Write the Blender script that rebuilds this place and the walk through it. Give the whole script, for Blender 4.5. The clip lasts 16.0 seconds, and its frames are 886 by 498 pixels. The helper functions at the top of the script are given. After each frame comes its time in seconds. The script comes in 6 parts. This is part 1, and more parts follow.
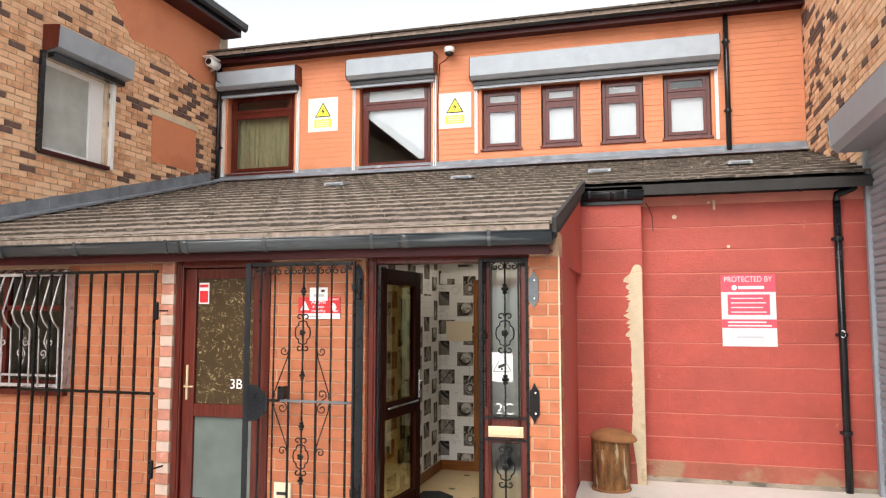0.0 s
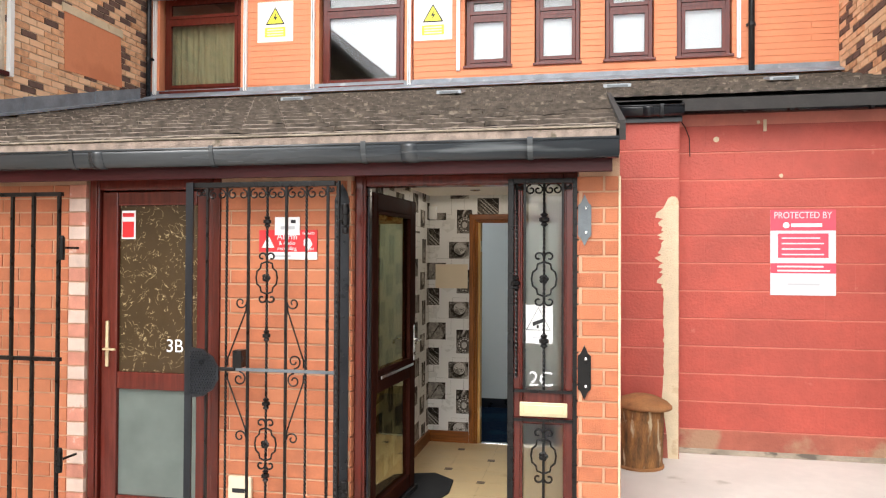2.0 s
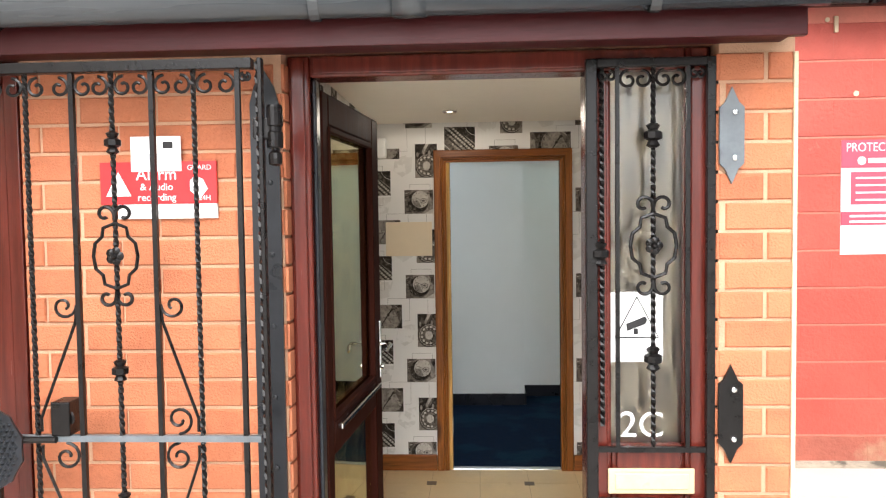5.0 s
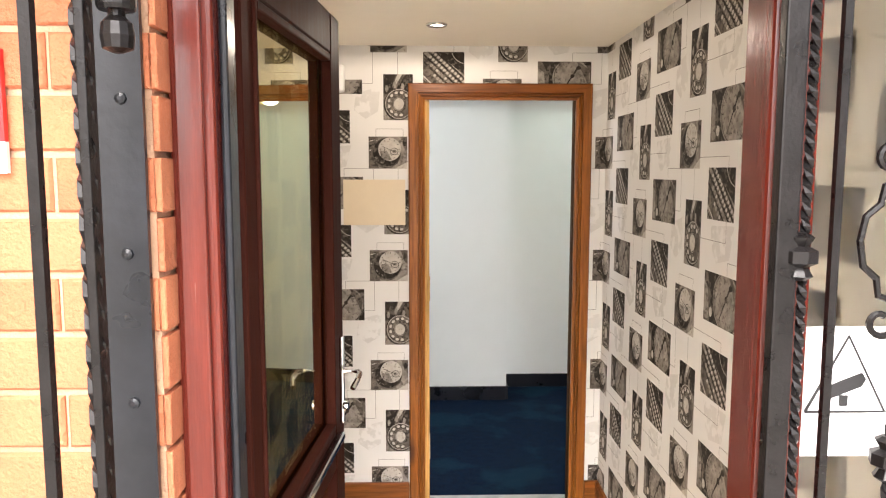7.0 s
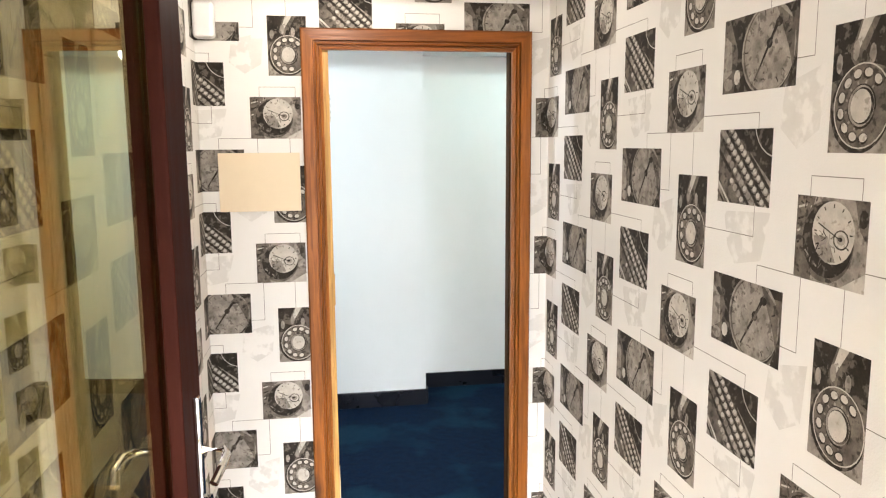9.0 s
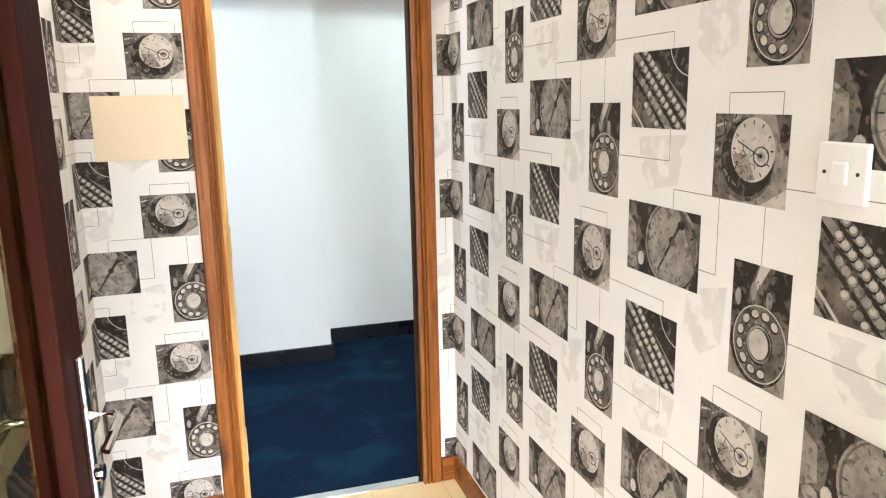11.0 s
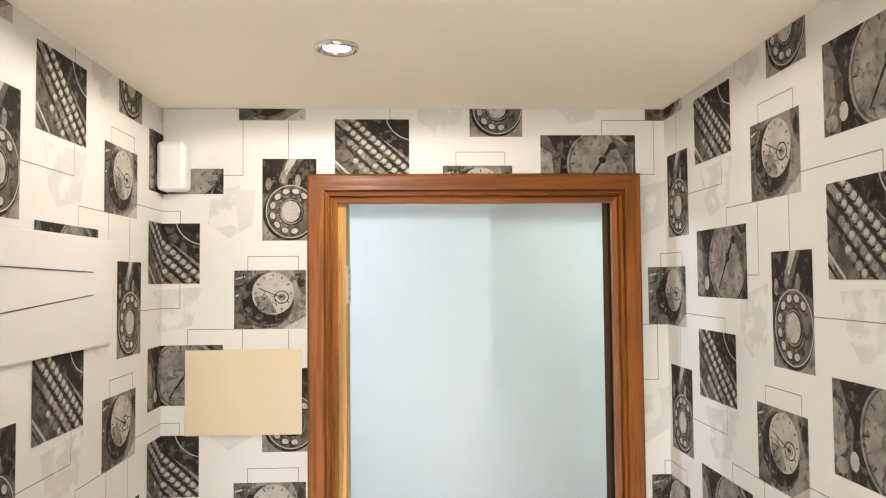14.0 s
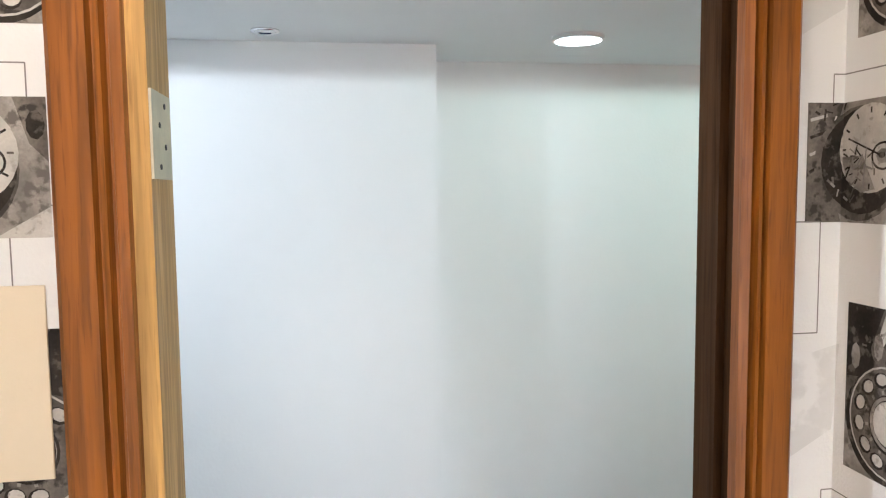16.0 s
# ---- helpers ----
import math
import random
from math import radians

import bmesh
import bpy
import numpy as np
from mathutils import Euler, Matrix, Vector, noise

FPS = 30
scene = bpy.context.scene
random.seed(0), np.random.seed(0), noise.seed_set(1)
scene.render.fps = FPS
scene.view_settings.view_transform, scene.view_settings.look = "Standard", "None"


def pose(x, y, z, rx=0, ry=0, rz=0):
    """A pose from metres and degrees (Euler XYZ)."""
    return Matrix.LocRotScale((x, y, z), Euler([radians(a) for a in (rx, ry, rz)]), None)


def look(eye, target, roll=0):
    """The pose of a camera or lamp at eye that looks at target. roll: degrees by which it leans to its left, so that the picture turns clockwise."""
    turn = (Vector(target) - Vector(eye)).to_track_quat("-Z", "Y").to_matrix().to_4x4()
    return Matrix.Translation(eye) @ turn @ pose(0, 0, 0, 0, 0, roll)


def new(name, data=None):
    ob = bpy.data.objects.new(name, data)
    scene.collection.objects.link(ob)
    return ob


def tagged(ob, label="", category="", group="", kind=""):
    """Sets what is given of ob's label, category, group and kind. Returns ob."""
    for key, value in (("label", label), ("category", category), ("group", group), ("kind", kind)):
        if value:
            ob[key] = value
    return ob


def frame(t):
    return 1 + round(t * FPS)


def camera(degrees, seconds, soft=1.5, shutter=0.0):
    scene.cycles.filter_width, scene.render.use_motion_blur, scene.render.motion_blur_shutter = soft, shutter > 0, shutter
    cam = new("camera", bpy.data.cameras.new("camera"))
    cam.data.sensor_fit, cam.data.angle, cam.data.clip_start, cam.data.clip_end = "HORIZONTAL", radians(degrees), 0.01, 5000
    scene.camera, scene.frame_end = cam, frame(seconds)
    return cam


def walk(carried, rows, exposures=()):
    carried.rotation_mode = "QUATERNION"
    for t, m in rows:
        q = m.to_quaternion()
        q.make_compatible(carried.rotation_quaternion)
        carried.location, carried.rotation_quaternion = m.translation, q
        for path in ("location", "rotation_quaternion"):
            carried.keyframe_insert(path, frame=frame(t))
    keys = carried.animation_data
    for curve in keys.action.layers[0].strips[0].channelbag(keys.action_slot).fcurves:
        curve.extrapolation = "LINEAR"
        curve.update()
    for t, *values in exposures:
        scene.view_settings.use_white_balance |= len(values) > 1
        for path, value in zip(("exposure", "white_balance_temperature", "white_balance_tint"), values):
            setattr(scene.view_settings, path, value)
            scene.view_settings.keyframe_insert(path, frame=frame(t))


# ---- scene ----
cam = camera(62.6, 16.0, soft=1.2)
# seconds, eye in metres, yaw, pitch and roll in degrees
ROWS = [
    (0.0, 0.000, 0.000, 1.706, 15.70, 4.99, -0.04),
    (0.5, -0.208, 0.290, 1.704, 14.56, 3.68, -0.38),
    (1.0, -0.471, 0.605, 1.705, 12.76, 2.37, 0.12),
    (1.5, -0.652, 0.947, 1.678, 12.13, 1.42, 0.15),
    (2.0, -0.799, 1.319, 1.665, 11.26, 0.75, -0.28),
    (2.5, -0.960, 1.701, 1.662, 9.66, 0.35, 0.30),
    (3.0, -1.043, 2.007, 1.643, 9.51, -0.69, 0.51),
    (3.5, -1.139, 2.274, 1.633, 7.72, -0.93, -0.38),
    (4.0, -1.283, 2.539, 1.659, 5.33, -0.35, 0.37),
    (6.3, -1.740, 3.979, 1.646, 1.01, -6.10, -0.25),
    (6.5, -1.740, 4.070, 1.651, 0.67, -6.03, -0.36),
    (7.0, -1.770, 4.328, 1.661, -1.35, -6.22, -0.06),
    (7.5, -1.796, 4.577, 1.682, -3.33, -6.15, 0.17),
    (8.0, -1.763, 4.818, 1.656, -3.38, -6.04, -0.12),
    (8.5, -1.765, 4.960, 1.658, -5.11, -6.85, -0.03),
    (9.0, -1.760, 5.033, 1.641, -8.84, -8.19, 0.36),
    (9.5, -1.764, 5.070, 1.606, -13.05, -10.51, 1.01),
    (9.7, -1.774, 5.083, 1.576, -14.61, -11.75, 1.31),
    (11.8, -1.767, 5.207, 1.600, -17.38, -11.42, 1.23),
    (12.0, -1.753, 5.245, 1.621, -15.32, -9.95, 1.63),
    (12.5, -1.684, 5.388, 1.676, -9.38, -5.91, 1.44),
    (13.0, -1.635, 5.529, 1.716, -6.24, -4.53, 0.04),
    (13.5, -1.618, 5.743, 1.749, -4.11, -0.01, 0.20),
    (14.0, -1.586, 5.930, 1.791, -2.55, 2.34, 0.51),
    (14.5, -1.552, 6.128, 1.774, -2.38, 2.65, -0.33),
    (15.0, -1.538, 6.378, 1.735, -4.62, -1.02, 0.27),
    (15.5, -1.544, 6.696, 1.715, -6.66, -2.71, 0.87),
    (16.0, -1.558, 6.987, 1.713, -8.84, -4.70, 0.63),
]
walk(cam, [(t, pose(x, y, z, 90 + pitch, roll, yaw)) for t, x, y, z, yaw, pitch, roll in ROWS],
     exposures=[(0.0, 1.05, 6500, 10), (4.0, 1.5, 6350, 10), (6.5, 2.4, 6500, 14), (7.0, 2.68, 6700, 15), (8.0, 2.98, 6800, 14), (9.5, 3.22, 6000, 11),
                (12.0, 3.15, 6000, 11), (13.5, 2.95, 6500, 11), (14.5, 2.88, 5850, 12), (16.0, 2.86, 6050, 15)])


# ---- world and light ----
world = bpy.data.worlds.new("sky")
scene.world = world
world.use_nodes = True
wn, wl = world.node_tree.nodes, world.node_tree.links
sky = wn.new("ShaderNodeTexSky")
sky.sky_type, sky.sun_disc = "NISHITA", False
sky.sun_elevation, sky.sun_rotation = radians(45), radians(186)
sky.air_density, sky.dust_density, sky.ozone_density = 1.0, 3.0, 1.0
hsv = wn.new("ShaderNodeHueSaturation")
hsv.inputs["Saturation"].default_value = 0.12
wl.new(sky.outputs[0], hsv.inputs["Color"])
wl.new(hsv.outputs[0], wn["Background"].inputs[0])
wn["Background"].inputs[1].default_value = 0.15


def lamp(name, kind, energy, m, color=(1, 1, 1), size=0.1, wide=155):
    data = bpy.data.lights.new(name, kind)
    data.energy, data.color = energy, color
    if kind == "SUN":
        data.angle = radians(size)
    elif kind == "AREA":
        data.size = size
    else:
        data.shadow_soft_size = size
        if kind == "SPOT":
            data.spot_size, data.spot_blend = radians(wide), 1.0 if wide < 160 else 0.03
    ob = new(name, data)
    ob.matrix_world = m
    return ob


lamp("sun", "SUN", 0.8, look((-2, -15, 20), (0, 4, 0.6)), (1.0, 0.96, 0.9), 50)


# ---- materials ----
def material(name, base, rough=0.6, vary=0.15, scale=8.0, bump=0.0, bump_scale=60.0, metal=0.0, spots=None, spot_scale=3.0, spot_at=0.6,
             island=0.0, tint=None, spec=0.5, stretch=(1, 1, 1), coat=0.0):
    """A two-scale procedural surface: base colour broken by coarse and fine noise, blotches of a second colour, fine relief."""
    m = bpy.data.materials.new(name)
    m.use_nodes = True
    n, l = m.node_tree.nodes, m.node_tree.links
    b = n["Principled BSDF"]
    place = n.new("ShaderNodeNewGeometry")
    mp = n.new("ShaderNodeMapping")
    mp.inputs["Scale"].default_value = stretch
    l.new(place.outputs["Position"], mp.inputs[0])

    def noise_at(s, detail=4.0):
        t = n.new("ShaderNodeTexNoise")
        t.inputs["Scale"].default_value, t.inputs["Detail"].default_value = s, detail
        l.new(mp.outputs[0], t.inputs["Vector"])
        return t.outputs["Fac"]

    def mix(fac, a, c, blend="MIX"):
        x = n.new("ShaderNodeMix")
        x.data_type, x.blend_type = "RGBA", blend
        for sock, v in ((x.inputs[0], fac), (x.inputs[6], a), (x.inputs[7], c)):
            if hasattr(v, "is_linked"):
                l.new(v, sock)
            else:
                sock.default_value = v
        return x.outputs[2]

    def ramp(fac, lo, hi):
        r = n.new("ShaderNodeMapRange")
        r.inputs[1].default_value, r.inputs[2].default_value = lo, hi
        l.new(fac, r.inputs[0])
        return r.outputs[0]

    coarse, fine = noise_at(scale), noise_at(scale * 9, 6)
    dark = tuple(c * (1 - vary) for c in base) + (1,)
    light = tuple(min(1, c * (1 + vary)) for c in base) + (1,)
    out = mix(ramp(coarse, 0.3, 0.7), dark, light)
    out = mix(ramp(fine, 0.2, 0.8), out, mix(0.5, out, tuple(c * (1 - vary * 1.5) for c in base) + (1,)))
    if spots:
        sp = noise_at(spot_scale, 8)
        out = mix(ramp(sp, spot_at, spot_at + 0.08), out, (*spots, 1))
    if island:
        rnd = n.new("ShaderNodeNewGeometry").outputs["Random Per Island"]
        oi = n.new("ShaderNodeObjectInfo").outputs["Random"]
        add = n.new("ShaderNodeMath")
        add.operation = "ADD"
        l.new(rnd, add.inputs[0]), l.new(oi, add.inputs[1])
        fr = n.new("ShaderNodeMath")
        fr.operation = "FRACT"
        l.new(add.outputs[0], fr.inputs[0])
        t2 = (*tint, 1) if tint else tuple(c * (1 - island) for c in base) + (1,)
        f2 = n.new("ShaderNodeMath")
        f2.operation = "MULTIPLY"
        f2.inputs[1].default_value = island
        l.new(fr.outputs[0], f2.inputs[0])
        out = mix(f2.outputs[0], out, t2)
    l.new(out, b.inputs["Base Color"])
    b.inputs["Roughness"].default_value, b.inputs["Metallic"].default_value = rough, metal
    b.inputs["Specular IOR Level"].default_value = spec
    b.inputs["Coat Weight"].default_value = coat
    rr = n.new("ShaderNodeMapRange")
    rr.inputs[3].default_value, rr.inputs[4].default_value = max(0.02, rough - 0.12), min(1, rough + 0.12)
    l.new(coarse, rr.inputs[0]), l.new(rr.outputs[0], b.inputs["Roughness"])
    if bump:
        bp = n.new("ShaderNodeBump")
        bp.inputs["Strength"].default_value, bp.inputs["Distance"].default_value = bump, 0.01
        l.new(noise_at(bump_scale, 6), bp.inputs["Height"])
        l.new(bp.outputs[0], b.inputs["Normal"])
    return m


def glass(name, tint=(1, 1, 1), rough=0.0, ripple=0.0, gloss=1.0, shine=(1, 1, 1)):
    """Thin glass: clear or frosted sheet with a mirror gloss that grows at a slant."""
    m = bpy.data.materials.new(name)
    m.use_nodes = True
    n, l = m.node_tree.nodes, m.node_tree.links
    n.remove(n["Principled BSDF"])
    tr = n.new("ShaderNodeBsdfTransparent" if rough < 0.02 else "ShaderNodeBsdfRefraction")
    tr.inputs[0].default_value = (*tint, 1)
    if rough >= 0.02:
        tr.inputs["Roughness"].default_value, tr.inputs["IOR"].default_value = rough, 1.05
    gl = n.new("ShaderNodeBsdfGlossy")
    gl.inputs["Roughness"].default_value = rough * 0.5
    gl.inputs["Color"].default_value = (*shine, 1)
    fr = n.new("ShaderNodeLayerWeight")
    fr.inputs[0].default_value = 0.5
    power = n.new("ShaderNodeMath")
    power.operation = "POWER"
    power.inputs[1].default_value = 4.6
    l.new(fr.outputs["Facing"], power.inputs[0])
    mx = n.new("ShaderNodeMixShader")
    mul = n.new("ShaderNodeMath")
    mul.operation = "MULTIPLY_ADD"
    mul.inputs[1].default_value, mul.inputs[2].default_value = gloss, 0.04 * gloss
    mul.use_clamp = True
    l.new(power.outputs[0], mul.inputs[0])
    l.new(mul.outputs[0], mx.inputs[0]), l.new(tr.outputs[0], mx.inputs[1]), l.new(gl.outputs[0], mx.inputs[2])
    if ripple:
        co, t, bp = n.new("ShaderNodeTexCoord"), n.new("ShaderNodeTexNoise"), n.new("ShaderNodeBump")
        t.inputs["Scale"].default_value = 22
        l.new(co.outputs["Object"], t.inputs["Vector"]), l.new(t.outputs["Fac"], bp.inputs["Height"])
        bp.inputs["Strength"].default_value, bp.inputs["Distance"].default_value = ripple, 0.02
        for s in (gl, tr):
            if "Normal" in s.inputs:
                l.new(bp.outputs[0], s.inputs["Normal"])
        l.new(bp.outputs[0], fr.inputs["Normal"])
    l.new(mx.outputs[0], n["Material Output"].inputs[0])
    return m


def obscured(name, tint, rough, ripple=0.0, through_part=0.3, flecks=None):
    """Glass that hides what is behind it: scatters, lets some light through and shines."""
    m = bpy.data.materials.new(name)
    m.use_nodes = True
    n, l = m.node_tree.nodes, m.node_tree.links
    b = n["Principled BSDF"]
    co, t = n.new("ShaderNodeTexCoord"), n.new("ShaderNodeTexNoise")
    t.inputs["Scale"].default_value, t.inputs["Detail"].default_value = 4.0, 3.0
    l.new(co.outputs["Object"], t.inputs["Vector"])
    mx = n.new("ShaderNodeMix")
    mx.data_type = "RGBA"
    mx.inputs[6].default_value, mx.inputs[7].default_value = (*tint, 1), (*[c * 0.5 for c in tint], 1)
    l.new(t.outputs["Fac"], mx.inputs[0])
    col = mx.outputs[2]
    v = n.new("ShaderNodeTexVoronoi")
    v.feature, v.inputs["Scale"].default_value = "DISTANCE_TO_EDGE", 26.0
    wv = n.new("ShaderNodeTexNoise")
    wv.inputs["Scale"].default_value, wv.inputs["Detail"].default_value = 14.0, 5.0
    l.new(co.outputs["Object"], wv.inputs["Vector"]), l.new(wv.outputs["Color"], v.inputs["Vector"])
    if flecks:
        f, gate_ = n.new("ShaderNodeTexNoise"), n.new("ShaderNodeTexNoise")
        f.inputs["Scale"].default_value, f.inputs["Detail"].default_value, f.inputs["Distortion"].default_value = 15.0, 1.0, 1.6
        gate_.inputs["Scale"].default_value, gate_.inputs["Detail"].default_value = 19.0, 2.0
        for t_ in (f, gate_):
            l.new(co.outputs["Object"], t_.inputs["Vector"])
        near = n.new("ShaderNodeMath")
        near.operation, near.inputs[1].default_value, near.inputs[2].default_value = "COMPARE", 0.5, 0.014
        l.new(f.outputs["Fac"], near.inputs[0])
        broken = n.new("ShaderNodeMapRange")
        broken.inputs[1].default_value, broken.inputs[2].default_value = 0.47, 0.55
        l.new(gate_.outputs["Fac"], broken.inputs[0])
        r = n.new("ShaderNodeMath")
        r.operation = "MULTIPLY"
        l.new(near.outputs[0], r.inputs[0]), l.new(broken.outputs[0], r.inputs[1])
        m2 = n.new("ShaderNodeMix")
        m2.data_type = "RGBA"
        m2.inputs[7].default_value = (*flecks, 1)
        l.new(r.outputs[0], m2.inputs[0]), l.new(col, m2.inputs[6])
        col = m2.outputs[2]
    l.new(col, b.inputs["Base Color"])
    b.inputs["Roughness"].default_value = rough
    tr, mix = n.new("ShaderNodeBsdfTranslucent"), n.new("ShaderNodeMixShader")
    mix.inputs[0].default_value = through_part
    l.new(col, tr.inputs[0])
    l.new(b.outputs[0], mix.inputs[1]), l.new(tr.outputs[0], mix.inputs[2]), l.new(mix.outputs[0], n["Material Output"].inputs[0])
    if ripple:
        bp = n.new("ShaderNodeBump")
        bp.inputs["Strength"].default_value, bp.inputs["Distance"].default_value = ripple * 0.6, 0.01
        l.new(wv.outputs["Fac"], bp.inputs["Height"]), l.new(bp.outputs[0], b.inputs["Normal"])
    return m


def wood(name, base, dark, rough=0.42, grain=(1, 1, 0.05), knots=4.2, spec=0.35):
    """Varnished softwood: drawn-out growth rings, fine pores and a few round knots."""
    m = bpy.data.materials.new(name)
    m.use_nodes = True
    n, l = m.node_tree.nodes, m.node_tree.links
    b = n["Principled BSDF"]
    place, mp = n.new("ShaderNodeNewGeometry"), n.new("ShaderNodeMapping")
    mp.inputs["Scale"].default_value = grain
    l.new(place.outputs["Position"], mp.inputs[0])
    rings, pores, broad = [n.new("ShaderNodeTexNoise") for _ in range(3)]
    for t, sc, det, dist in ((rings, 62.0, 3.0, 0.9), (pores, 260.0, 5.0, 0.2), (broad, 11.0, 2.0, 0.5)):
        t.inputs["Scale"].default_value, t.inputs["Detail"].default_value, t.inputs["Distortion"].default_value = sc, det, dist
        l.new(mp.outputs[0], t.inputs["Vector"])
    half = n.new("ShaderNodeMapping")
    half.inputs["Scale"].default_value = tuple(0.45 if g < 0.5 else 1.0 for g in grain)
    l.new(place.outputs["Position"], half.inputs[0])
    cell = n.new("ShaderNodeTexVoronoi")
    cell.inputs["Scale"].default_value = knots
    l.new(half.outputs[0], cell.inputs["Vector"])

    def span(value, lo, hi, a=0.0, c=1.0):
        r = n.new("ShaderNodeMapRange")
        for k, v in zip((1, 2, 3, 4), (lo, hi, a, c)):
            r.inputs[k].default_value = v
        l.new(value, r.inputs[0])
        return r.outputs[0]

    def mix(fac, a, c):
        x = n.new("ShaderNodeMix")
        x.data_type = "RGBA"
        for sock, v in ((x.inputs[0], fac), (x.inputs[6], a), (x.inputs[7], c)):
            if hasattr(v, "is_linked"):
                l.new(v, sock)
            else:
                sock.default_value = v
        return x.outputs[2]

    light = tuple(min(1, c * 1.35) for c in base)
    col = mix(span(rings.outputs["Fac"], 0.40, 0.62), (*light, 1), (*[0.84 * c for c in base], 1))
    col = mix(span(broad.outputs["Fac"], 0.45, 0.75, 0.0, 0.7), col, (*[(a + c) / 2 for a, c in zip(base, dark)], 1))
    col = mix(span(pores.outputs["Fac"], 0.55, 0.75, 0.0, 0.6), col, (*dark, 1))
    col = mix(span(cell.outputs["Distance"], 0.08, 0.19, 0.95, 0.0), col, (*dark, 1))
    l.new(col, b.inputs["Base Color"])
    l.new(span(rings.outputs["Fac"], 0.3, 0.7, rough - 0.1, rough + 0.12), b.inputs["Roughness"])
    b.inputs["Specular IOR Level"].default_value = spec
    bp = n.new("ShaderNodeBump")
    bp.inputs["Strength"].default_value, bp.inputs["Distance"].default_value = 0.2, 0.004
    l.new(rings.outputs["Fac"], bp.inputs["Height"]), l.new(bp.outputs[0], b.inputs["Normal"])
    return m


